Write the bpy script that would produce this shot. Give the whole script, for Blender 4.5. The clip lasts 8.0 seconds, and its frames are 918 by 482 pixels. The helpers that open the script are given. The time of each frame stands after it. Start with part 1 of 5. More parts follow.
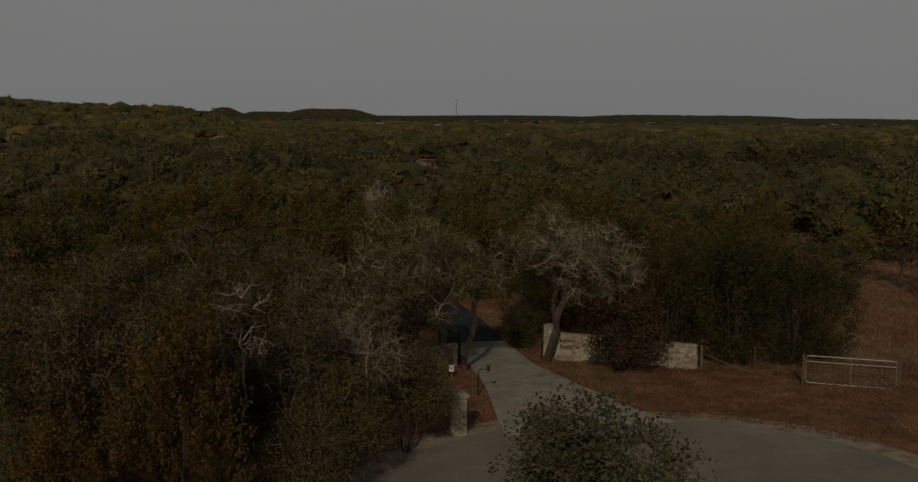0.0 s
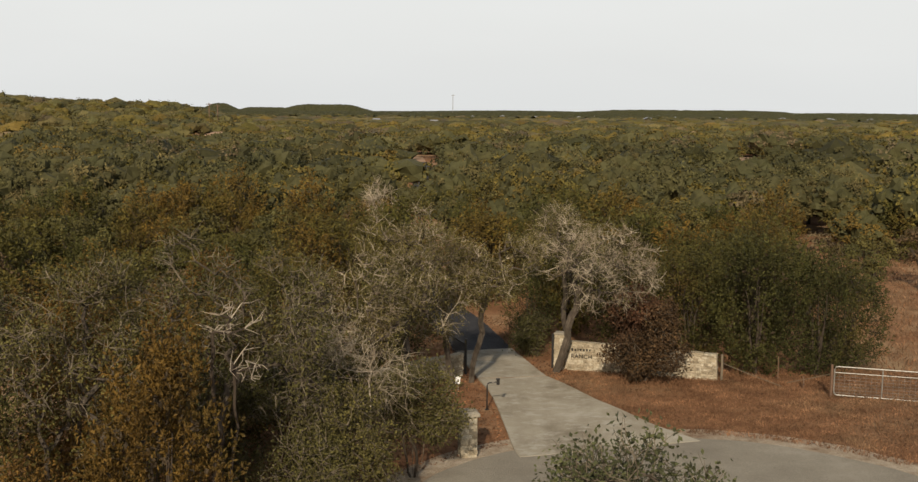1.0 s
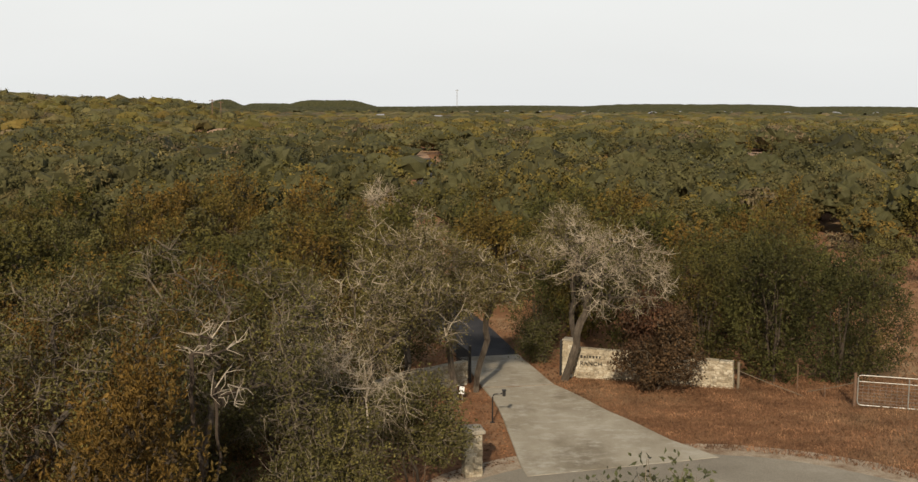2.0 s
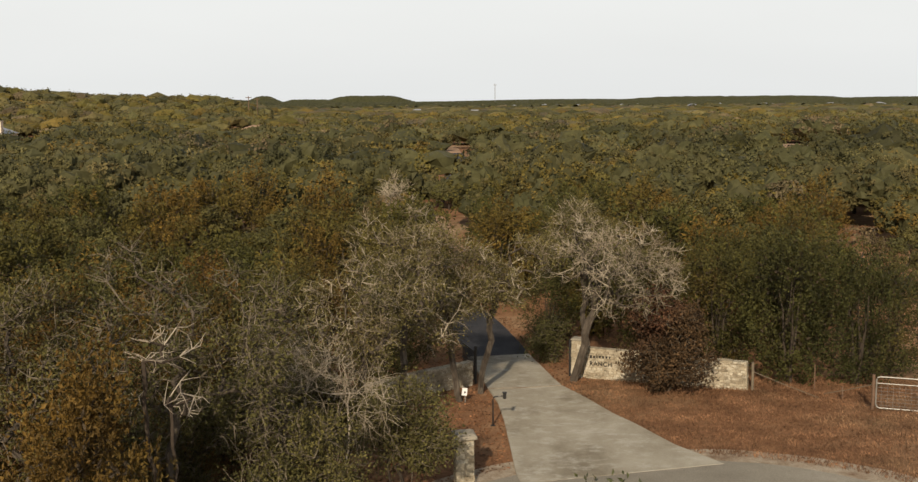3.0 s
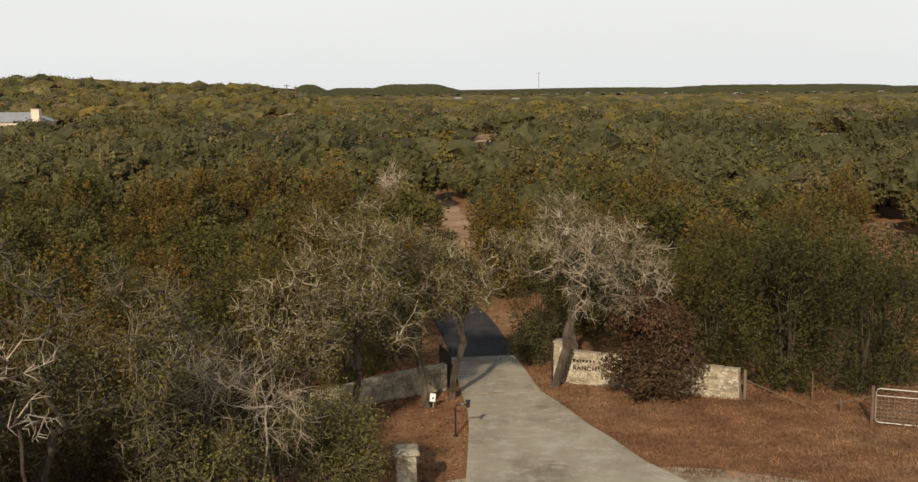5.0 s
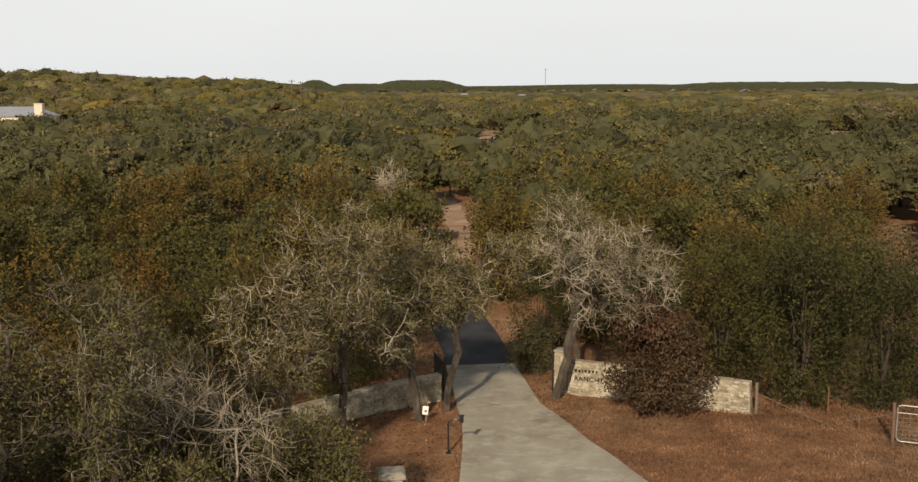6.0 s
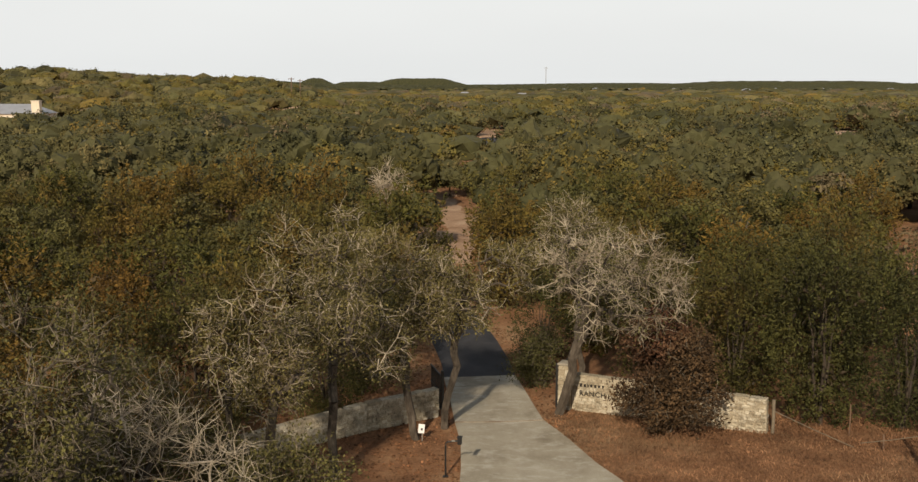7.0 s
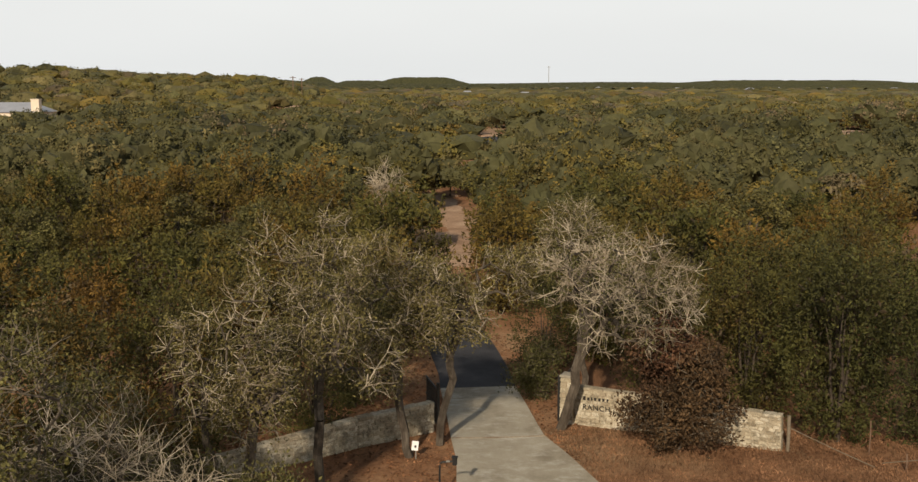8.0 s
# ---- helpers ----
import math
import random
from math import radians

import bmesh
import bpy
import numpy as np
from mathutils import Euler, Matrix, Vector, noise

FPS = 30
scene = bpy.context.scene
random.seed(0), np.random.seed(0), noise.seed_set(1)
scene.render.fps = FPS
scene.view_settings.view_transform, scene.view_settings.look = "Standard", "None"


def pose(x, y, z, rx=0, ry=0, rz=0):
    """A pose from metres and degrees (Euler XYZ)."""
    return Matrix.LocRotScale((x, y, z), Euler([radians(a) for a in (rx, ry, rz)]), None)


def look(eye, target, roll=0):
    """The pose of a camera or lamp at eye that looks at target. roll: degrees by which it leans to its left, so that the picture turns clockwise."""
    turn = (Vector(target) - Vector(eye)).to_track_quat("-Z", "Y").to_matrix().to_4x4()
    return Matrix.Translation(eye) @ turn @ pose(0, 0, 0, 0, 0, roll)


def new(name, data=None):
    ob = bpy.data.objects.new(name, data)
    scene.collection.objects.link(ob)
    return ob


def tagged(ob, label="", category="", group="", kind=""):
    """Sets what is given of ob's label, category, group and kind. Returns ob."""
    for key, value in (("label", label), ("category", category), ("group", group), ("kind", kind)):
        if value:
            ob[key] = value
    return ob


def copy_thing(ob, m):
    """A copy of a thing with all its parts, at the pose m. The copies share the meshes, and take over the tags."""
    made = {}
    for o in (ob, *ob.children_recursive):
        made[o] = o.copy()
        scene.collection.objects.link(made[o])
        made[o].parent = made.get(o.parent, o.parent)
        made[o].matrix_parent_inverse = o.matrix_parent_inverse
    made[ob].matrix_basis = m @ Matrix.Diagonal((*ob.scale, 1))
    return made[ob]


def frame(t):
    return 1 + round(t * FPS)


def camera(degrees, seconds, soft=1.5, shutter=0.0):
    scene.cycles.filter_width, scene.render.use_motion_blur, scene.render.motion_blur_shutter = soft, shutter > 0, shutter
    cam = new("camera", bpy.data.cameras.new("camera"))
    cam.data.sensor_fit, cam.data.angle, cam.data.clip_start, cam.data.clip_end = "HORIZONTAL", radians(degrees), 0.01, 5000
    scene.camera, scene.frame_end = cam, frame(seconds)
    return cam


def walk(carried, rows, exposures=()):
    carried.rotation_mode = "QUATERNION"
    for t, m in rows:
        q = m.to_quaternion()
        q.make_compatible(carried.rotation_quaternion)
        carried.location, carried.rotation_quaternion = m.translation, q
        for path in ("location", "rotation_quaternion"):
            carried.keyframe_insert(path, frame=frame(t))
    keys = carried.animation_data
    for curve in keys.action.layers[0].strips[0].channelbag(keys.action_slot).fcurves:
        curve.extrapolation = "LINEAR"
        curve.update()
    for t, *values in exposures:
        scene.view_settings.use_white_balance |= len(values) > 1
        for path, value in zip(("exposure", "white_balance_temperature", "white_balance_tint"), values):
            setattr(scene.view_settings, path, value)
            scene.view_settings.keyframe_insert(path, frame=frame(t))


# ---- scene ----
cam = camera(48.8, 8.0, soft=1.4)
PATH = [
    (0, (1.175, -3.911, 11.309), (1.112, -1.927, 11.064), 0.6),
    (0.5, (0.928, -2.626, 11.329), (0.868, -0.643, 11.079), 0.5),
    (1, (0.678, -1.373, 11.36), (0.622, 0.61, 11.106), 0.5),
    (1.5, (0.499, -0.256, 11.433), (0.445, 1.726, 11.175), 0.4),
    (3, (2.075, 1.75, 11.407), (1.932, 3.726, 11.133), -0.4),
    (3.5, (3.149, 2.275, 11.37), (2.951, 4.246, 11.091), -0.5),
    (4, (3.903, 2.92, 11.353), (3.681, 4.887, 11.066), -0.45),
    (4.5, (4.335, 3.658, 11.331), (4.11, 5.624, 11.039), -0.45),
    (6, (4.698, 6.609, 11.248), (4.458, 8.572, 10.945), -0.15),
    (6.5, (4.614, 7.746, 11.254), (4.374, 9.708, 10.948), 0.0),
    (7, (4.49, 8.68, 11.224), (4.25, 10.642, 10.918), 0.0),
    (7.5, (4.466, 9.593, 11.179), (4.223, 11.555, 10.873), 0.0),
    (8, (4.455, 10.559, 11.144), (4.21, 12.52, 10.836), 0.05),
]
EXPOSURES = [(0.0, -2.27), (0.25, -1.75), (0.5, -1.02), (0.75, -0.5), (1.0, -0.09), (1.2, 0.0), (8.0, 0.0)]
walk(cam, [(t, look(eye, target, roll)) for t, eye, target, roll in PATH], EXPOSURES)

# ---- sky and sun: thin high overcast with a low warm sun from behind ----
SUN_ELEV, SUN_AZ = radians(28), radians(187)   # azimuth clockwise from +y
world = bpy.data.worlds.new("sky")
scene.world = world
world.use_nodes = True
wt = world.node_tree
wt.nodes.clear()
w_out = wt.nodes.new("ShaderNodeOutputWorld")
w_sky = wt.nodes.new("ShaderNodeTexSky")
w_sky.sky_type = "NISHITA"
w_sky.sun_disc = False
w_sky.sun_elevation, w_sky.sun_rotation = SUN_ELEV, SUN_AZ
w_sky.dust_density, w_sky.air_density = 4.0, 1.5
w_bg = wt.nodes.new("ShaderNodeBackground")
w_bg.inputs["Strength"].default_value = 0.07
wt.links.new(w_sky.outputs[0], w_bg.inputs["Color"])
w_co = wt.nodes.new("ShaderNodeTexCoord")
w_sep = wt.nodes.new("ShaderNodeSeparateXYZ")
wt.links.new(w_co.outputs["Generated"], w_sep.inputs[0])
w_ramp = wt.nodes.new("ShaderNodeValToRGB")
w_ramp.color_ramp.elements[0].position = 0.0
w_ramp.color_ramp.elements[0].color = (0.88, 0.895, 0.89, 1)
w_ramp.color_ramp.elements[1].position = 0.6
w_ramp.color_ramp.elements[1].color = (0.24, 0.26, 0.29, 1)
el = w_ramp.color_ramp.elements.new(0.16)
el.color = (0.94, 0.945, 0.93, 1)
wt.links.new(w_sep.outputs["Z"], w_ramp.inputs[0])
w_noise = wt.nodes.new("ShaderNodeTexNoise")
w_noise.inputs["Scale"].default_value = 2.2
w_noise.inputs["Detail"].default_value = 3
w_map = wt.nodes.new("ShaderNodeMapping")
w_map.inputs["Scale"].default_value = (1, 1, 5)
wt.links.new(w_co.outputs["Generated"], w_map.inputs[0])
wt.links.new(w_map.outputs[0], w_noise.inputs["Vector"])
w_mr = wt.nodes.new("ShaderNodeMapRange")
w_mr.inputs["To Min"].default_value, w_mr.inputs["To Max"].default_value = 0.95, 1.05
wt.links.new(w_noise.outputs["Fac"], w_mr.inputs["Value"])
w_veil = wt.nodes.new("ShaderNodeBackground")
wt.links.new(w_ramp.outputs[0], w_veil.inputs["Color"])
wt.links.new(w_mr.outputs[0], w_veil.inputs["Strength"])
w_mix = wt.nodes.new("ShaderNodeMixShader")
w_mix.inputs[0].default_value = 0.9
wt.links.new(w_bg.outputs[0], w_mix.inputs[1])
wt.links.new(w_veil.outputs[0], w_mix.inputs[2])
wt.links.new(w_mix.outputs[0], w_out.inputs[0])

sun_data = bpy.data.lights.new("sun", "SUN")
sun_data.energy, sun_data.angle, sun_data.color = 4.6, radians(1.5), (1.0, 0.85, 0.66)
sun = new("sun", sun_data)
sun_way = Vector((math.sin(SUN_AZ) * math.cos(SUN_ELEV), math.cos(SUN_AZ) * math.cos(SUN_ELEV), math.sin(SUN_ELEV)))
sun.matrix_world = look(sun_way * 60, (0, 0, 0))


# ---- materials ----
def material(name, build, rough=0.8, spec=0.25, metal=0.0):
    """A node material; build(tree) returns the sockets for colour and, or None, bump height with its strength."""
    m = bpy.data.materials.new(name)
    m.use_nodes = True
    t = m.node_tree
    b = t.nodes["Principled BSDF"]
    b.inputs["Roughness"].default_value = rough
    b.inputs["Specular IOR Level"].default_value = spec
    b.inputs["Metallic"].default_value = metal
    col, height, strength = build(t)
    t.links.new(col, b.inputs["Base Color"])
    if height is not None:
        bump = t.nodes.new("ShaderNodeBump")
        bump.inputs["Strength"].default_value = strength
        bump.inputs["Distance"].default_value = 0.05
        t.links.new(height, bump.inputs["Height"])
        t.links.new(bump.outputs[0], b.inputs["Normal"])
    return m


def n_noise(t, scale, detail=4, rough=0.6, where="Object", stretch=None):
    co = t.nodes.new("ShaderNodeTexCoord").outputs["Object"] if where == "Object" else t.nodes.new("ShaderNodeNewGeometry").outputs["Position"]
    if stretch:
        mp = t.nodes.new("ShaderNodeMapping")
        mp.inputs["Scale"].default_value = stretch
        t.links.new(co, mp.inputs[0])
        co = mp.outputs[0]
    n = t.nodes.new("ShaderNodeTexNoise")
    n.inputs["Scale"].default_value, n.inputs["Detail"].default_value, n.inputs["Roughness"].default_value = scale, detail, rough
    t.links.new(co, n.inputs["Vector"])
    return n.outputs["Fac"]


def n_ramp(t, fac, stops):
    r = t.nodes.new("ShaderNodeValToRGB")
    e = r.color_ramp.elements
    while len(e) < len(stops):
        e.new(0.5)
    for el, (p, c) in zip(e, stops):
        el.position, el.color = p, (*c, 1)
    t.links.new(fac, r.inputs[0])
    return r.outputs[0]


def n_mix(t, fac, a, b, mode="MIX"):
    m = t.nodes.new("ShaderNodeMix")
    m.data_type, m.blend_type = "RGBA", mode
    for sock, v in ((m.inputs[0], fac), (m.inputs[6], a), (m.inputs[7], b)):
        if isinstance(v, (int, float)):
            sock.default_value = v
        elif isinstance(v, tuple):
            sock.default_value = (*v, 1)
        else:
            t.links.new(v, sock)
    return m.outputs[2]


def n_range(t, v, lo, hi, a=0.0, b=1.0):
    m = t.nodes.new("ShaderNodeMapRange")
    m.inputs["From Min"].default_value, m.inputs["From Max"].default_value = a, b
    m.inputs["To Min"].default_value, m.inputs["To Max"].default_value = lo, hi
    t.links.new(v, m.inputs["Value"])
    return m.outputs[0]


def n_grey(t, v):
    c = t.nodes.new("ShaderNodeCombineColor")
    for k in range(3):
        t.links.new(v, c.inputs[k])
    return c.outputs[0]


def foliage(name, tree_stops, dry, dry_share, spread=0.45, thin=0.12):
    """Leaves: one tint a tree, another a leaf, and dry patches of their own."""
    m = bpy.data.materials.new(name)
    m.use_nodes = True
    t = m.node_tree
    b = t.nodes["Principled BSDF"]
    b.inputs["Roughness"].default_value, b.inputs["Specular IOR Level"].default_value = 0.6, 0.25
    info = t.nodes.new("ShaderNodeObjectInfo").outputs["Random"]
    isl = t.nodes.new("ShaderNodeNewGeometry").outputs["Random Per Island"]
    col = n_ramp(t, info, tree_stops)
    patch = n_noise(t, 0.2, 3, 0.6, "World")
    col = n_mix(t, n_range(t, patch, 0.0, 1.0, 0.62 - dry_share, 0.78 - dry_share), col, dry)
    col = n_mix(t, 1.0, col, n_grey(t, n_range(t, isl, 1 - spread, 1 + spread)), "MULTIPLY")
    tone = n_noise(t, 0.85, 2, 0.5, "World")
    col = n_mix(t, 1.0, col, n_grey(t, n_range(t, tone, 0.62, 1.38, 0.32, 0.68)), "MULTIPLY")
    speck = n_noise(t, 3.2, 4, 0.75, "World")
    col = n_mix(t, 1.0, col, n_grey(t, n_range(t, speck, 0.62, 1.38, 0.3, 0.7)), "MULTIPLY")
    bump = t.nodes.new("ShaderNodeBump")
    bump.inputs["Strength"].default_value, bump.inputs["Distance"].default_value = 0.8, 0.25
    t.links.new(speck, bump.inputs["Height"])
    t.links.new(bump.outputs[0], b.inputs["Normal"])
    t.links.new(col, b.inputs["Base Color"])
    tr = t.nodes.new("ShaderNodeBsdfTranslucent")
    t.links.new(col, tr.inputs["Color"])
    mx = t.nodes.new("ShaderNodeMixShader")
    mx.inputs[0].default_value = thin
    t.links.new(b.outputs[0], mx.inputs[1])
    t.links.new(tr.outputs[0], mx.inputs[2])
    t.links.new(mx.outputs[0], t.nodes["Material Output"].inputs[0])
    return m


M_JUNIPER = foliage("juniper_foliage", [(0.0, (0.060, 0.062, 0.016)), (0.35, (0.080, 0.073, 0.016)), (0.7, (0.106, 0.083, 0.017)), (1.0, (0.136, 0.084, 0.017))], (0.145, 0.088, 0.017), 0.08, 0.28)
M_JUNIPER_DARK = foliage("juniper_foliage_green", [(0.0, (0.050, 0.052, 0.014)), (1.0, (0.070, 0.063, 0.015))], (0.112, 0.072, 0.017), 0.10, 0.35)
M_JUNIPER_RUST = foliage("juniper_foliage_rust", [(0.0, (0.102, 0.062, 0.012)), (1.0, (0.127, 0.071, 0.014))], (0.087, 0.065, 0.014), 0.08, 0.3)
M_OAK = foliage("live_oak_foliage", [(0.0, (0.076, 0.074, 0.025)), (0.5, (0.094, 0.086, 0.026)), (1.0, (0.112, 0.096, 0.028))], (0.124, 0.101, 0.034), 0.0, 0.22)
# Brighter copy of the sparse oak leaves: sunlight put into the colour.
M_SUNLITOAK = foliage("dry_oak_leaves", [(0.0, (0.120, 0.104, 0.036)), (1.0, (0.145, 0.120, 0.042))], (0.165, 0.118, 0.046), 0.02, 0.45)
M_SPARSE = foliage("sparse_oak_leaves", [(0.0, (0.082, 0.078, 0.025)), (1.0, (0.108, 0.094, 0.028))], (0.125, 0.090, 0.028), 0.02, 0.45)
M_FRONT = foliage("front_oak_leaves", [(0.0, (0.075, 0.086, 0.038)), (1.0, (0.090, 0.094, 0.038))], (0.112, 0.090, 0.038), 0.0, 0.5)
M_REDBUSH = foliage("red_bush_leaves", [(0.0, (0.078, 0.047, 0.022)), (1.0, (0.082, 0.049, 0.022))], (0.098, 0.044, 0.025), 0.14, 0.5)
M_TAN = foliage("dry_tree_foliage", [(0.0, (0.140, 0.101, 0.052)), (1.0, (0.119, 0.077, 0.038))], (0.098, 0.077, 0.035), 0.05, 0.25)
M_GRASS = foliage("dry_grass_blades", [(0.0, (0.25, 0.136, 0.072)), (1.0, (0.25, 0.136, 0.072))], (0.31, 0.20, 0.112), 0.08, 0.45, 0.25)
# Dead brown leaves inside junipers, kept near black to stand in for gap shade.
M_DEADLEAF_SHADE = foliage("dead_inner_foliage", [(0.0, (0.042, 0.030, 0.016)), (1.0, (0.048, 0.034, 0.018))], (0.05, 0.034, 0.018), 0.0, 0.4, 0.0)
M_LITTER = foliage("fallen_leaves", [(0.0, (0.198, 0.095, 0.045)), (1.0, (0.198, 0.095, 0.045))], (0.234, 0.135, 0.072), 0.05, 0.5, 0.1)

M_BARK = material("grey_bark", lambda t: (n_ramp(t, n_noise(t, 9, 5, 0.7, "World", (1, 1, 0.25)), [(0.3, (0.045, 0.036, 0.028)), (0.55, (0.095, 0.077, 0.058)), (0.75, (0.17, 0.142, 0.11))]), n_noise(t, 30, 4, 0.7, "World", (1, 1, 0.2)), 0.6), 0.9)
# Dark bark; on dead trees it stands in for shade on the stems.
M_DARKBARK_AND_SHADE = material("dark_juniper_bark", lambda t: (n_ramp(t, n_noise(t, 9, 5, 0.7, "World", (1, 1, 0.25)), [(0.3, (0.030, 0.022, 0.016)), (0.7, (0.075, 0.058, 0.042))]), None, 0), 0.9)
M_DEADWOOD = material("bleached_deadwood", lambda t: (n_ramp(t, n_noise(t, 6, 4, 0.6, "World"), [(0.3, (0.26, 0.215, 0.16)), (0.7, (0.47, 0.41, 0.32))]), n_noise(t, 30, 3, 0.7, "World"), 0.4), 0.9)
M_PALETWIG = material("pale_grey_twigs", lambda t: (n_ramp(t, n_noise(t, 0.9, 4, 0.6, "World"), [(0.35, (0.19, 0.148, 0.10)), (0.66, (0.43, 0.37, 0.275))]), None, 0), 0.9)
M_TWIG = material("thin_grey_twigs", lambda t: (n_ramp(t, n_noise(t, 4, 4, 0.6, "World"), [(0.35, (0.075, 0.060, 0.043)), (0.75, (0.25, 0.21, 0.15))]), None, 0), 0.9)


def b_ground(t):
    big = n_noise(t, 0.07, 5, 0.62, "World")
    mid = n_noise(t, 0.6, 6, 0.7, "World")
    fine = n_noise(t, 9, 6, 0.75, "World")
    red = n_ramp(t, mid, [(0.28, (0.155, 0.078, 0.041)), (0.5, (0.25, 0.130, 0.068)), (0.72, (0.345, 0.205, 0.112))])
    straw = n_ramp(t, mid, [(0.3, (0.24, 0.15, 0.08)), (0.7, (0.42, 0.30, 0.18))])
    col = n_mix(t, n_range(t, big, 0, 1, 0.5, 0.66), red, straw)
    col = n_mix(t, 1.0, col, n_grey(t, n_range(t, fine, 0.6, 1.4, 0.25, 0.75)), "MULTIPLY")
    return col, fine, 0.9


def b_concrete(t):
    big = n_noise(t, 0.45, 6, 0.65, "World", (1.0, 0.55, 1))
    mid = n_noise(t, 1.7, 6, 0.72, "World", (0.8, 1.1, 1))
    fine = n_noise(t, 40, 4, 0.7, "World")
    col = n_ramp(t, big, [(0.32, (0.215, 0.183, 0.131)), (0.47, (0.34, 0.302, 0.23)), (0.65, (0.43, 0.392, 0.312))])
    col = n_mix(t, n_range(t, mid, 0, 0.65, 0.50, 0.66), col, (0.52, 0.49, 0.42))
    col = n_mix(t, 1.0, col, n_grey(t, n_range(t, fine, 0.85, 1.15, 0.3, 0.7)), "MULTIPLY")
    return col, fine, 0.25


def b_chipseal(t):
    big = n_noise(t, 0.35, 5, 0.65, "World")
    fine = n_noise(t, 25, 6, 0.8, "World")
    col = n_ramp(t, big, [(0.3, (0.22, 0.195, 0.155)), (0.55, (0.30, 0.27, 0.215)), (0.75, (0.39, 0.35, 0.285))])
    col = n_mix(t, 1.0, col, n_grey(t, n_range(t, fine, 0.65, 1.35, 0.3, 0.7)), "MULTIPLY")
    return col, fine, 0.6


def b_asphalt(t):
    big = n_noise(t, 0.5, 5, 0.7, "World")
    fine = n_noise(t, 30, 5, 0.8, "World")
    col = n_ramp(t, big, [(0.35, (0.030, 0.031, 0.036)), (0.6, (0.055, 0.055, 0.060)), (0.78, (0.10, 0.095, 0.09))])
    col = n_mix(t, 1.0, col, n_grey(t, n_range(t, fine, 0.75, 1.25, 0.3, 0.7)), "MULTIPLY")
    return col, fine, 0.5


def b_stone(t):
    tone = t.nodes.new("ShaderNodeObjectInfo").outputs["Random"]
    base = n_ramp(t, tone, [(0.0, (0.33, 0.275, 0.19)), (0.3, (0.43, 0.37, 0.265)), (0.65, (0.50, 0.44, 0.33)), (1.0, (0.58, 0.525, 0.41))])
    stain = n_noise(t, 3.4, 7, 0.75, "World")
    fine = n_noise(t, 22, 5, 0.75, "World")
    col = n_mix(t, n_range(t, stain, 0, 0.85, 0.46, 0.66), base, (0.17, 0.145, 0.10))
    col = n_mix(t, 1.0, col, n_grey(t, n_range(t, fine, 0.72, 1.28, 0.3, 0.7)), "MULTIPLY")
    return col, fine, 0.8


def b_mortar(t):
    n = n_noise(t, 12, 5, 0.7, "World")
    return n_ramp(t, n, [(0.3, (0.28, 0.23, 0.155)), (0.7, (0.44, 0.38, 0.28))]), n, 0.6


def b_soil(t):
    mid = n_noise(t, 0.35, 6, 0.7, "World")
    fine = n_noise(t, 6, 5, 0.75, "World")
    col = n_ramp(t, mid, [(0.3, (0.25, 0.155, 0.095)), (0.55, (0.40, 0.27, 0.18)), (0.75, (0.50, 0.37, 0.26))])
    return n_mix(t, 1.0, col, n_grey(t, n_range(t, fine, 0.7, 1.3, 0.3, 0.7)), "MULTIPLY"), fine, 0.6


def b_gravel(t):
    mid = n_noise(t, 1.3, 6, 0.75, "World")
    fine = n_noise(t, 22, 6, 0.8, "World")
    col = n_ramp(t, mid, [(0.32, (0.22, 0.14, 0.085)), (0.5, (0.42, 0.34, 0.25)), (0.72, (0.56, 0.49, 0.39))])
    return n_mix(t, 1.0, col, n_grey(t, n_range(t, fine, 0.6, 1.4, 0.3, 0.7)), "MULTIPLY"), fine, 0.9


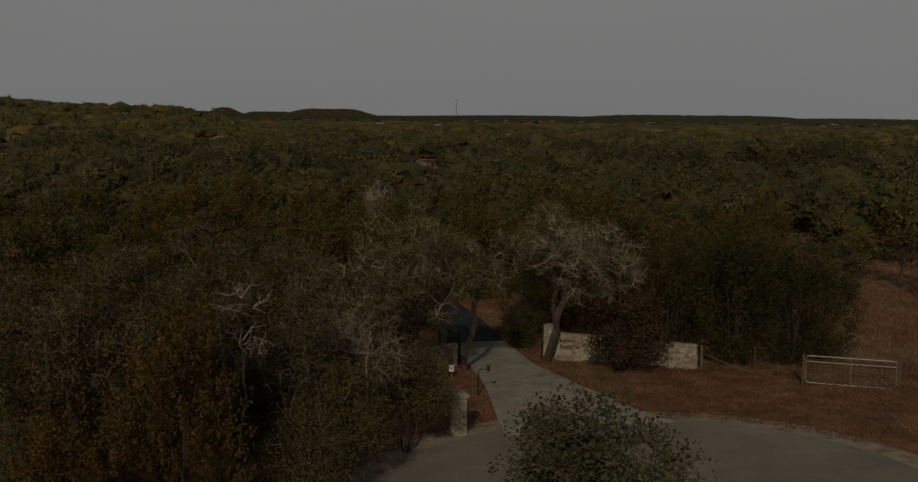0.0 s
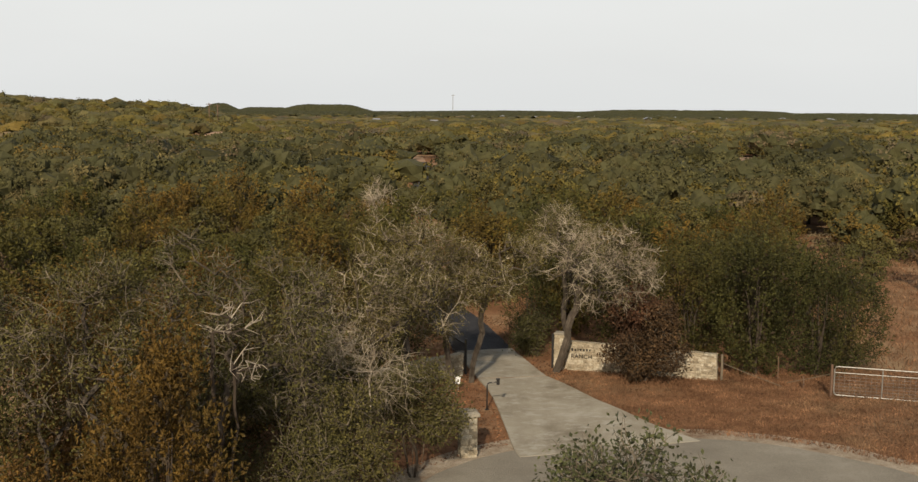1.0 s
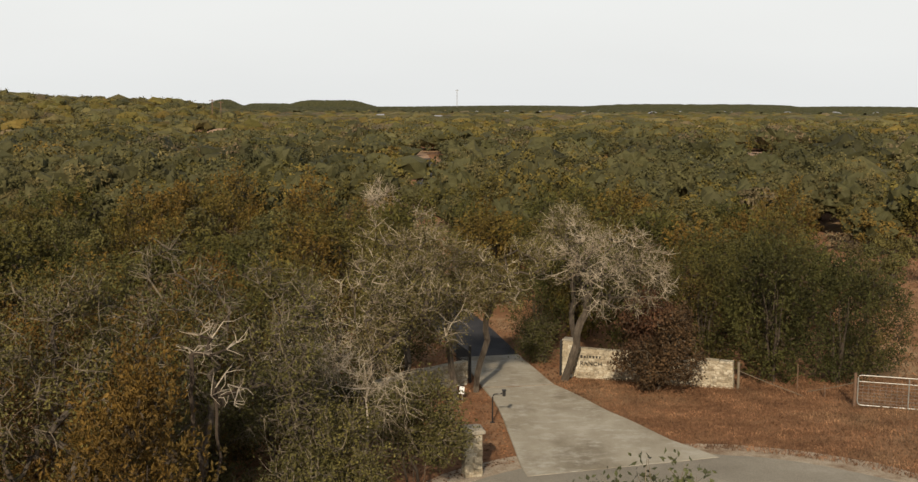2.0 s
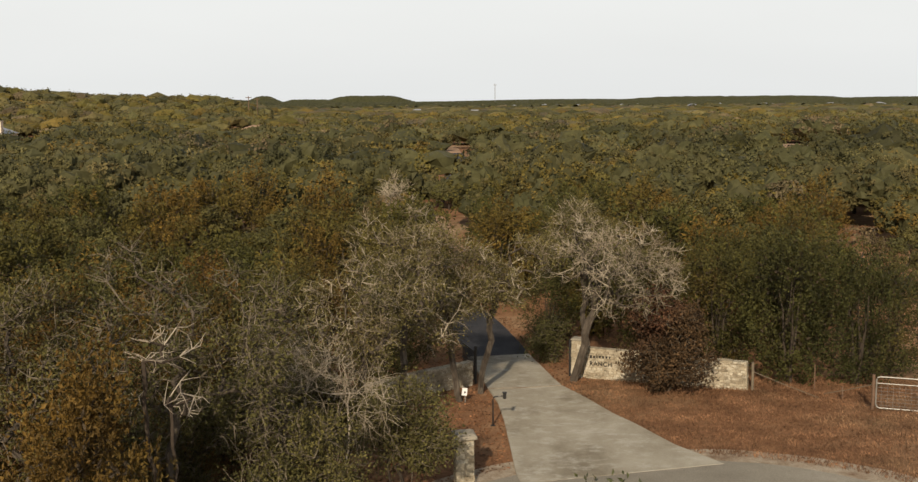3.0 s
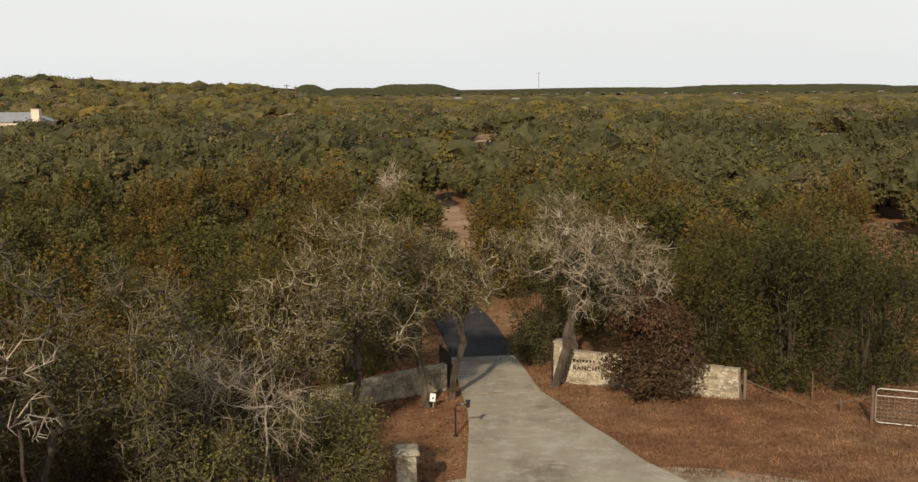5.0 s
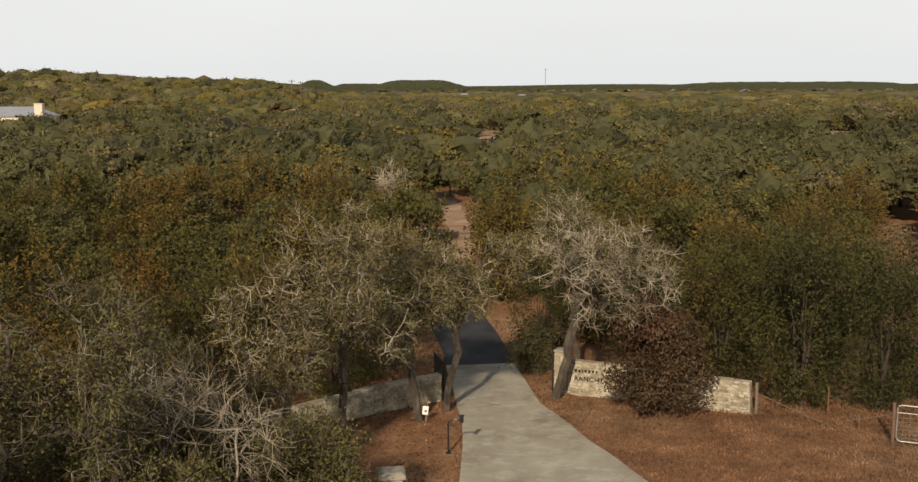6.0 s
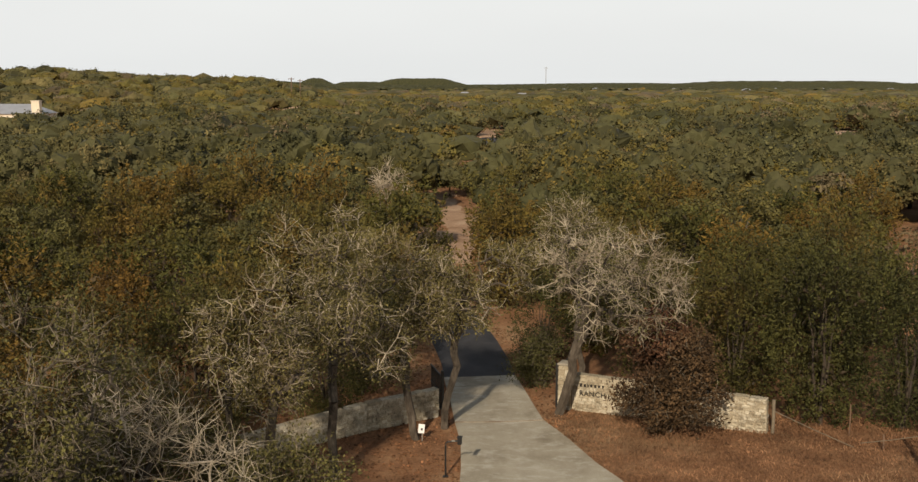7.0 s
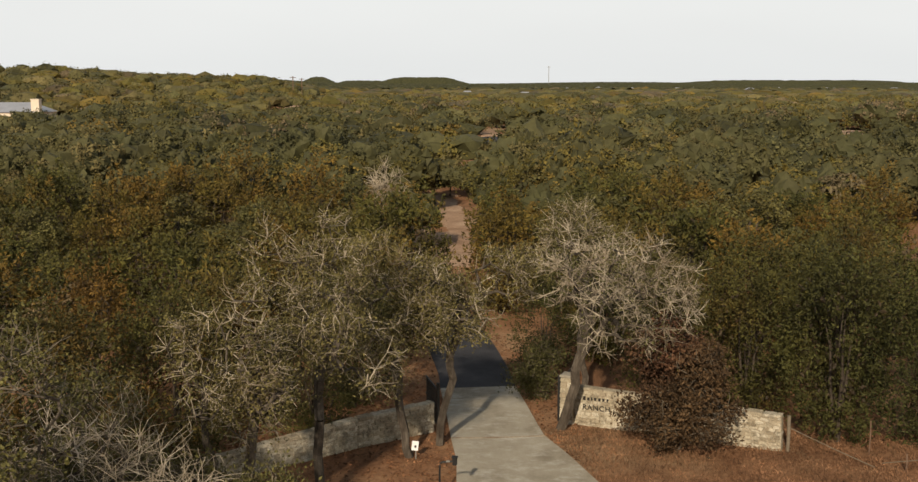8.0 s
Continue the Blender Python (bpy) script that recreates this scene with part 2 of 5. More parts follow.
def far_foliage(name, stops, spread=0.34):
    """Crowns seen from afar: one tint a crown or spray, and a fine leafy grain."""
    m = bpy.data.materials.new(name)
    m.use_nodes = True
    t = m.node_tree
    b = t.nodes["Principled BSDF"]
    b.inputs["Roughness"].default_value, b.inputs["Specular IOR Level"].default_value = 0.7, 0.15
    isl = t.nodes.new("ShaderNodeNewGeometry").outputs["Random Per Island"]
    info = t.nodes.new("ShaderNodeObjectInfo").outputs["Random"]
    own = t.nodes.new("ShaderNodeAttribute")
    own.attribute_name = "crown"
    each = t.nodes.new("ShaderNodeMath")
    t.links.new(info, each.inputs[0])
    t.links.new(own.outputs["Fac"], each.inputs[1])
    one = t.nodes.new("ShaderNodeMath")
    one.operation = "FRACT"
    t.links.new(each.outputs[0], one.inputs[0])
    hue = n_noise(t, 0.045, 3, 0.6, "World")
    both = t.nodes.new("ShaderNodeMath")
    both.operation = "MULTIPLY_ADD"
    both.inputs[1].default_value = 0.5
    t.links.new(one.outputs[0], both.inputs[0])
    t.links.new(hue, both.inputs[2])
    col = n_ramp(t, n_range(t, both.outputs[0], 0.0, 1.0, 0.42, 1.06), stops)
    bright = t.nodes.new("ShaderNodeMath")
    bright.operation = "PINGPONG"
    bright.inputs[1].default_value = 0.17
    t.links.new(one.outputs[0], bright.inputs[0])
    col = n_mix(t, 1.0, col, n_grey(t, n_range(t, bright.outputs[0], 0.80, 1.20, 0.0, 0.17)), "MULTIPLY")
    col = n_mix(t, 1.0, col, n_grey(t, n_range(t, isl, 1 - spread, 1 + spread)), "MULTIPLY")
    grain = n_noise(t, 1.1, 4, 0.7, "World")
    col = n_mix(t, 1.0, col, n_grey(t, n_range(t, grain, 0.72, 1.28, 0.3, 0.7)), "MULTIPLY")
    t.links.new(col, b.inputs["Base Color"])
    return m


def plain(name, rgb, rough=0.6, metal=0.0, scale=8.0, vary=0.25):
    def b(t):
        n = n_noise(t, scale, 5, 0.7)
        return n_mix(t, 1.0, rgb, n_grey(t, n_range(t, n, 1 - vary, 1 + vary, 0.3, 0.7)), "MULTIPLY"), n, 0.1
    return material(name, b, rough, 0.4, metal)


M_FAROAK = far_foliage("far_oak_foliage", [(0.0, (0.070, 0.067, 0.026)), (0.55, (0.092, 0.081, 0.030)), (1.0, (0.120, 0.095, 0.038))], 0.3)
M_FARJUNIPER = far_foliage("far_juniper_foliage", [(0.0, (0.076, 0.069, 0.019)), (0.6, (0.106, 0.085, 0.021)), (1.0, (0.140, 0.094, 0.023))], 0.3)
# Tint of dark oaks; on crown bodies it stands in for gap shade.
M_FARDARK_AND_GAPS = far_foliage("far_dark_foliage", [(0.0, (0.048, 0.048, 0.020)), (1.0, (0.068, 0.062, 0.025))], 0.3)
M_FARTAN = far_foliage("far_dry_foliage", [(0.0, (0.100, 0.082, 0.044)), (1.0, (0.120, 0.088, 0.048))])
M_GROUND = material("dry_ground", b_ground, 0.95, 0.1)
M_CONCRETE = material("worn_concrete", b_concrete, 0.8)
M_CHIP = material("chip_seal", b_chipseal, 0.85)
M_ASPHALT = material("dark_asphalt", b_asphalt, 0.75)
M_STONE = material("limestone", b_stone, 0.9, 0.15)
M_MORTAR = material("lime_mortar", b_mortar, 0.95, 0.1)
M_SOIL = material("bare_soil", b_soil, 0.95, 0.1)
M_GRAVEL = material("caliche_gravel", b_gravel, 0.95, 0.1)
M_BLACK = plain("black_painted_steel", (0.014, 0.013, 0.012), 0.5)
M_GALV = plain("galvanised_steel", (0.29, 0.28, 0.25), 0.5, 0.45)
M_RUST = plain("rusty_steel", (0.16, 0.10, 0.065), 0.8, 0.2)
M_WOOD = plain("weathered_cedar_post", (0.16, 0.13, 0.09), 0.9)
M_WHITE = plain("white_board", (0.78, 0.78, 0.76), 0.5, 0, 4, 0.06)
M_ROOF = plain("pale_metal_roof", (0.36, 0.37, 0.40), 0.45, 0.3, 0.4, 0.12)
M_HOUSEWALL = plain("cream_stucco", (0.62, 0.54, 0.42), 0.9, 0, 0.6, 0.1)
M_DARKGLASS = plain("dark_window_glass", (0.02, 0.023, 0.027), 0.1, 0, 2, 0.1)
M_CAP = plain("weathered_stone_cap", (0.28, 0.25, 0.195), 0.9, 0, 5, 0.35)
M_LETTER = plain("dark_iron_letters", (0.025, 0.02, 0.016), 0.6)


def b_farwoods(t):
    big = n_noise(t, 0.012, 4, 0.6, "World")
    mid = n_noise(t, 0.11, 6, 0.75, "World")
    col = n_ramp(t, mid, [(0.35, (0.040, 0.042, 0.020)), (0.55, (0.075, 0.073, 0.030)), (0.72, (0.115, 0.098, 0.045))])
    col = n_mix(t, n_range(t, big, 0, 0.5, 0.62, 0.75), col, (0.24, 0.19, 0.12))
    return col, mid, 1.0


M_FARWOODS = material("distant_woods", b_farwoods, 0.95, 0.05)


# ---- mesh helpers ----
def smooth(a, b, v):
    u = np.clip((v - a) / (b - a), 0, 1)
    return u * u * (3 - 2 * u)


def np_mesh(name, verts, quads, mat):
    """A mesh from vertex and face arrays (three or four corners a face)."""
    me = bpy.data.meshes.new(name)
    verts, quads = np.asarray(verts, dtype=np.float32), np.asarray(quads, dtype=np.int32)
    me.vertices.add(len(verts))
    me.vertices.foreach_set("co", verts.ravel())
    me.loops.add(quads.size)
    me.loops.foreach_set("vertex_index", quads.ravel())
    me.polygons.add(len(quads))
    me.polygons.foreach_set("loop_start", np.arange(0, quads.size, quads.shape[1], dtype=np.int32))
    me.polygons.foreach_set("use_smooth", np.zeros(len(quads), dtype=bool))
    me.materials.append(mat)
    me.update(calc_edges=True)
    return me


def own_tints(me, values, each):
    """One random number a crown, for its tint."""
    me.attributes.new("crown", "FLOAT", "POINT").data.foreach_set("value", np.repeat(values, each).astype(np.float32))
    return me


def part(name, data, mat, parent=None, label=""):
    """Links a bmesh (or a mesh) as one object, under a thing or a part."""
    if isinstance(data, bmesh.types.BMesh):
        me = bpy.data.meshes.new(name)
        bmesh.ops.recalc_face_normals(data, faces=data.faces)
        data.to_mesh(me)
        data.free()
        me.materials.append(mat)
    else:
        me = data
    ob = new(name, me)
    ob.parent = parent
    return tagged(ob, label)


def thing(name, label, category, at=(0, 0, 0), turn=0, group="", kind=""):
    ob = new(name)
    ob.matrix_basis = pose(*at, 0, 0, turn)
    ob.empty_display_size = 0.2
    return tagged(ob, label, category, group, kind)


def bm_box(bm, size, m=None, bevel=0.0):
    r = bmesh.ops.create_cube(bm, size=1, matrix=(m or Matrix()) @ Matrix.Diagonal((*size, 1)))
    if bevel:
        es = list({e for v in r["verts"] for e in v.link_edges})
        bmesh.ops.bevel(bm, geom=es, offset=bevel, segments=2, affect="EDGES")
    return bm


def bm_tube(bm, pts, radius, sides=8):
    """A round bar along points."""
    pts = [Vector(p) for p in pts]
    rings = []
    for i, p in enumerate(pts):
        d = (pts[min(i + 1, len(pts) - 1)] - pts[max(i - 1, 0)]).normalized()
        a = d.orthogonal().normalized() if abs(d.z) > 0.99 else d.cross(Vector((0, 0, 1))).normalized()
        b = d.cross(a)
        rings.append([bm.verts.new(p + (a * math.cos(k * math.tau / sides) + b * math.sin(k * math.tau / sides)) * radius) for k in range(sides)])
    for r0, r1 in zip(rings, rings[1:]):
        for k in range(sides):
            bm.faces.new((r0[k], r0[(k + 1) % sides], r1[(k + 1) % sides], r1[k]))
    bm.faces.new(rings[0][::-1])
    bm.faces.new(rings[-1])
    return bm


def zg(x, y):
    """The ground's height: it falls gently towards the back, and rises to the right."""
    s = 0.3 - 0.045 * (np.clip(y, 26, 47) - 31) + 0.022 * np.clip(np.asarray(x) - 2, 0, 14) * (1 - smooth(60, 120, np.asarray(y)))
    r = np.hypot(x, y)
    az = np.degrees(np.arctan2(x, y))
    ridge = 4.5 * smooth(-19, -30, az) * smooth(260, 620, r) + 10.0 * smooth(-13, -18, az) * smooth(280, 560, r)
    far = 8.0 * smooth(1500, 4500, r) * (0.5 + 0.5 * np.sin(az * 0.35 + 1.0))
    bumps = 0.05 * np.sin(x * 0.9 + 1.3 * np.sin(y * 0.37)) * np.sin(y * 0.7 + x * 0.21) * smooth(30, 60, r)
    swell = 3.0 * np.exp(-((x - 52) / 26) ** 2 - ((y - 200) / 42) ** 2) + 2.0 * np.exp(-((x + 13) / 14) ** 2 - ((y - 205) / 40) ** 2)
    return s + ridge + far * smooth(-40, 10, az) + bumps + swell


# ---- ground, one sheet to the horizon ----
def build_ground():
    rr = np.concatenate([np.linspace(0.5, 90, 70), np.geomspace(92, 4950, 60)])
    na = 160
    aa = np.linspace(0, math.tau, na, endpoint=False)
    R, A = np.meshgrid(rr, aa, indexing="ij")
    X, Y = 5 + R * np.sin(A), 22 + R * np.cos(A)
    V = np.stack([X, Y, zg(X, Y)], -1).reshape(-1, 3)
    i, j = np.meshgrid(np.arange(len(rr) - 1), np.arange(na), indexing="ij")
    j2 = (j + 1) % na
    Q = np.stack([i * na + j, i * na + j2, (i + 1) * na + j2, (i + 1) * na + j], -1).reshape(-1, 4)
    me = np_mesh("ground", V, Q, M_GROUND)
    ob = new("ground", me)
    for p in me.polygons:
        p.use_smooth = True
    return tagged(ob, "dry reddish brown grass and leaf litter", "ground", kind="structure")


build_ground()


def ribbon(name, left, right, mat, lift, label, category, n=40, rag=0.0, seed=1):
    """A strip of paving between two edge lines, following the ground."""
    rng = np.random.default_rng(seed)

    def resample(line):
        line = np.array(line, float)
        d = np.concatenate([[0], np.cumsum(np.hypot(*np.diff(line, axis=0).T))])
        u = np.linspace(0, d[-1], n)
        return np.stack([np.interp(u, d, line[:, 0]), np.interp(u, d, line[:, 1])], 1)
    L, Rr = resample(left), resample(right)
    cols = 9
    V = []
    for k in range(n):
        jl, jr = rng.normal(0, rag, 2), rng.normal(0, rag, 2)
        for c in range(cols):
            u = c / (cols - 1)
            p = (L[k] + jl) * (1 - u) + (Rr[k] + jr) * u
            V.append((p[0], p[1], float(zg(p[0], p[1])) + lift))
    top = len(V)
    Q = [(k * cols + c, k * cols + c + 1, (k + 1) * cols + c + 1, (k + 1) * cols + c) for k in range(n - 1) for c in range(cols - 1)]
    rim = [c for c in range(cols)] + [k * cols + cols - 1 for k in range(1, n)] + [(n - 1) * cols + c for c in range(cols - 2, -1, -1)] + [k * cols for k in range(n - 2, 0, -1)]
    V += [(V[a][0], V[a][1], V[a][2] - 0.25) for a in rim]
    m = len(rim)
    Q += [(rim[a], top + a, top + (a + 1) % m, rim[(a + 1) % m]) for a in range(m)]
    ob = new(name, np_mesh(name, V, Q, mat))
    return tagged(ob, label, category, kind="structure")


# turning circle, its pale gravel rim, the concrete drive in slabs, and the dark drive behind
CX, CY, CR = 6.3, 24.0, 8.15


def disc(name, radius, mat, lift, label, category, rag, seed):
    rng = np.random.default_rng(seed)
    n = 96
    V, Q = [], []
    rings = 10
    wob = np.convolve(rng.normal(0, rag, n + 8), np.ones(5) / 5, "same")[:n]
    for r in range(rings + 1):
        for k in range(n):
            q = radius * r / rings + (wob[k] if r == rings else 0)
            x, y = CX + q * math.sin(k * math.tau / n), CY + q * math.cos(k * math.tau / n)
            V.append((x, y, float(zg(x, y)) + lift))
    for r in range(rings):
        for k in range(n):
            Q.append((r * n + k, r * n + (k + 1) % n, (r + 1) * n + (k + 1) % n, (r + 1) * n + k))
    return tagged(new(name, np_mesh(name, V, Q, mat)), label, category, kind="structure")


disc("gravel_verge", CR + 1.35, M_GRAVEL, 0.014, "pale loose gravel along the road's edge", "gravel", 0.28, 5)
disc("road", CR, M_CHIP, 0.058, "grey worn chip-seal turning circle", "road", 0.08, 6)
ribbon("road_approach", [(11.5, 24), (22, -8), (40, -60)], [(6.5, 19), (15, -10), (33, -64)], M_CHIP, 0.024, "grey worn chip-seal road", "road", 40)
SLABS = [
    ([(1.80, 29.9), (1.66, 30.6), (1.36, 34.0), (1.12, 36.7), (0.8, 39.3), (0.36, 41.4)], [(7.9, 31.7), (7.6, 32.25), (6.72, 33.7), (5.68, 36.3), (5.08, 37.55), (4.2, 39.9), (3.33, 41.95)]),
    ([(0.345, 41.46), (-0.24, 44.5), (-0.88, 47.6)], [(3.31, 42.01), (2.46, 45.9), (1.97, 48.1)]),
]
for a, b in SLABS:
    ribbon("concrete_slab", a, b, M_CONCRETE, 0.07, "worn grey concrete driveway slab with pale patches", "driveway", 40)
ribbon("drive_joint", [(0.36, 41.37), (0.33, 41.49)], [(3.34, 41.91), (3.29, 42.04)], M_GRAVEL, 0.076, "pale sand-filled joint across the driveway", "joint", 3)
ribbon("rear_drive", [(-0.9, 47.65), (-1.2, 49.4), (-2.0, 52.4), (-3.1, 56.5), (-5.2, 64), (-7.5, 74)], [(1.96, 48.15), (1.5, 50.7), (0.8, 53.5), (-0.14, 56.7), (-2.2, 64), (-4.4, 74)], M_ASPHALT, 0.03, "dark shaded asphalt driveway", "driveway", 50)
ribbon("dirt_track", [(-7.2, 74), (-8.0, 84), (-9.4, 96), (-12.4, 116)], [(-2.6, 74), (-3.6, 84), (-5.4, 96), (-9.0, 116)], M_SOIL, 0.02, "bare tan soil track between the trees", "track", 40, rag=0.25)
ribbon("far_drive", [(-10.6, 150), (-15.0, 196)], [(-6.2, 151), (-11.2, 197)], M_ASPHALT, 0.02, "dark asphalt pad in a clearing", "driveway", 12, rag=0.2)
ribbon("far_track", [(-14.9, 197), (-23.5, 275)], [(-11.6, 198), (-19.0, 275)], M_SOIL, 0.02, "pale soil track", "track", 20, rag=0.3)
CLEARINGS = [((40.5, 152), (3.2, 12)), ((45.5, 176), (2.6, 13)), ((53.0, 204), (3.6, 16)), ((60.5, 192), (4.0, 10)), ((63, 240), (5, 14)), ((-88, 300), (7, 14))]
for (x, y), (a, b) in CLEARINGS:
    ribbon("clearing", [(x - a, y - b), (x - a * 1.1, y + b)], [(x + a, y - b), (x + a * 0.9, y + b)], M_SOIL, 0.03, "bare pale soil clearing among the trees", "clearing", 12, rag=0.8, seed=int(x + 200))


# ---- plants ----
def frusta(segs, sides):
    """Tapered tubes, one for each (x0 y0 z0 x1 y1 z1 r0 r1) row."""
    S = np.asarray(segs, float)
    p, q = S[:, :3], S[:, 3:6]
    d = q - p
    d /= np.linalg.norm(d, axis=1, keepdims=True) + 1e-9
    ref = np.where(np.abs(d[:, 2:3]) > 0.9, [[1.0, 0, 0]], [[0, 0, 1.0]])
    a = np.cross(d, ref)
    a /= np.linalg.norm(a, axis=1, keepdims=True)
    b = np.cross(d, a)
    ang = np.arange(sides) * math.tau / sides
    ring = np.cos(ang)[None, :, None] * a[:, None] + np.sin(ang)[None, :, None] * b[:, None]
    V = np.concatenate([p[:, None] + ring * S[:, 6][:, None, None], (q + d * S[:, 7:8] * 0.4)[:, None] + ring * S[:, 7][:, None, None]], 1)
    n = len(S)
    k = np.arange(sides)
    f = np.stack([k, (k + 1) % sides, (k + 1) % sides + sides, k + sides], 1)
    Q = (np.arange(n) * 2 * sides)[:, None, None] + f[None]
    return V.reshape(-1, 3), Q.reshape(-1, 4)


def leaf_quads(C, axis, length, width, rng, nor=None, loose=0.6):
    """Small pointed, slightly folded leaves at C, along axis, facing roughly the way nor."""
    n = len(C)
    axis = axis / (np.linalg.norm(axis, axis=1, keepdims=True) + 1e-9)
    side = np.cross(axis, rng.normal(size=(n, 3)) * (1.0 if nor is None else loose) + (0 if nor is None else nor))
    side /= np.linalg.norm(side, axis=1, keepdims=True) + 1e-9
    face = np.cross(axis, side)
    L = (length * rng.uniform(0.65, 1.35, n))[:, None]
    W = (width * rng.uniform(0.65, 1.35, n))[:, None]
    fold = face * W * 0.2
    V = np.stack([C - axis * L / 2, C + side * W / 2 + fold, C + axis * L / 2, C - side * W / 2 + fold], 1)
    Q = np.arange(n * 4).reshape(n, 4)
    return V.reshape(-1, 3), Q


def lobes_tree(rng, height, radius, n_lobes, upright):
    """Ellipsoid lobes (centre, radii) that make up a crown."""
    out = []
    for k in range(n_lobes):
        a = k * 2.4 + rng.uniform(0, 0.8)
        r = radius * 0.55 * math.sqrt((k + 0.3) / n_lobes)
        top = height * (1 - 0.34 * (r / radius) ** 1.3) * rng.uniform(0.86, 1.0)
        if upright:
            out.append(((r * math.cos(a), r * math.sin(a), top * 0.5), (radius * rng.uniform(0.40, 0.55), radius * rng.uniform(0.40, 0.55), top * 0.5)))
        else:
            rv = height * rng.uniform(0.2, 0.28)
            out.append(((1.15 * r * math.cos(a), 1.15 * r * math.sin(a), top - rv), (radius * rng.uniform(0.36, 0.5), radius * rng.uniform(0.36, 0.5), rv)))
    return out


def on_lobes(rng, lobes, n, inner=0.72):
    """Points near the outer skin of the joined lobes, with the outward way."""
    w = np.array([r[0] * r[2] for _, r in lobes])
    which = rng.choice(len(lobes), n * 2, p=w / w.sum())
    C, R = np.array([c for c, _ in lobes]), np.array([r for _, r in lobes])
    u = rng.normal(size=(n * 2, 3))
    u /= np.linalg.norm(u, axis=1, keepdims=True)
    P = C[which] + u * R[which] * rng.uniform(inner, 1.0, (n * 2, 1))
    D = (((P[:, None] - C[None]) / (R[None] * 0.8)) ** 2).sum(2)
    keep = (D.min(1) > 0.75) & (P[:, 2] > 0.25)
    return P[keep][:n], u[keep][:n]


def juniper_meshes(seed, height, radius, plumes, per, size, mat, n_lobes=7, plume=0.85):
    """Upright evergreen: foliage in rising pointed plumes down to the ground."""
    rng = np.random.default_rng(seed)
    lobes = lobes_tree(rng, height, radius, n_lobes, True)
    P, u = on_lobes(rng, lobes, plumes, 0.62)
    up = np.stack([u[:, 0] * 0.75, u[:, 1] * 0.75, np.full(len(u), 0.8)], 1) + rng.normal(0, 0.12, (len(u), 3))
    up /= np.linalg.norm(up, axis=1, keepdims=True)
    a = np.cross(up, [[1.0, 0.2, 0]])
    a /= np.linalg.norm(a, axis=1, keepdims=True)
    b = np.cross(up, a)
    big = rng.uniform(0.65, 1.35, len(P)) * plume
    k = np.repeat(np.arange(len(P)), per)
    t = rng.uniform(-0.55, 1.0, len(k))
    ang = rng.uniform(0, math.tau, len(k))
    rad = np.cos(ang)[:, None] * a[k] + np.sin(ang)[:, None] * b[k]
    wide = 0.40 * np.clip(1.0 - t, 0.04, 1.2) ** 0.75 * np.clip(t + 0.9, 0.3, 1) * rng.uniform(0.75, 1.1, len(k))
    C = P[k] + up[k] * (t * big[k])[:, None] + rad * (wide * big[k])[:, None]
    V, Q = leaf_quads(C, up[k] * 0.7 + rad * 0.75 + rng.normal(0, 0.5, (len(k), 3)), size * 1.1, size * 0.46, rng, rad + up[k] * 0.35, 0.45)
    segs = []
    for c, r in lobes[:4]:
        top = c[2] + r[2] * 0.3
        pts = [np.array([c[0] * f * 0.8, c[1] * f * 0.8, top * f - 0.1]) + rng.normal(0, 0.05, 3) * (f > 0) for f in (0, 0.25, 0.5, 0.75, 1.0)]
        for i in range(4):
            segs.append((*pts[i], *pts[i + 1], 0.09 * (1 - i * 0.22), 0.09 * (1 - (i + 1) * 0.22)))
    Vt, Qt = frusta(segs, 6)
    # dark inner leaves: shade of the crown gaps, added as dead foliage
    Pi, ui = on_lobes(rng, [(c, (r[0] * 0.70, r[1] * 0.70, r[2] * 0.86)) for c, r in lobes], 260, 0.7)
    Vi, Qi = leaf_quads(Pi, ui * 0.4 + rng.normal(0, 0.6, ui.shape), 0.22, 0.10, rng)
    return np_mesh("trunk", Vt, Qt, M_DARKBARK_AND_SHADE), np_mesh("crown", V, Q, mat), np_mesh("inner_foliage", Vi, Qi, M_DEADLEAF_SHADE)


def clump_leaves(rng, P, ball, per, size, flat=0.75):
    """Leaves over the skin of rounded clumps at P."""
    k = np.repeat(np.arange(len(P)), per)
    u = rng.normal(size=(len(k), 3))
    u /= np.linalg.norm(u, axis=1, keepdims=True)
    u[:, 2] = np.where(u[:, 2] < -0.25, -u[:, 2], u[:, 2])
    R = ball * rng.uniform(0.6, 1.3, len(P))
    C = P[k] + u * np.array([1, 1, flat]) * (R[k] * rng.uniform(0.6, 1.08, len(k)))[:, None]
    return leaf_quads(C, np.cross(u, rng.normal(size=u.shape)) + u * 0.25, size, size * 0.62, rng, u, 0.3)


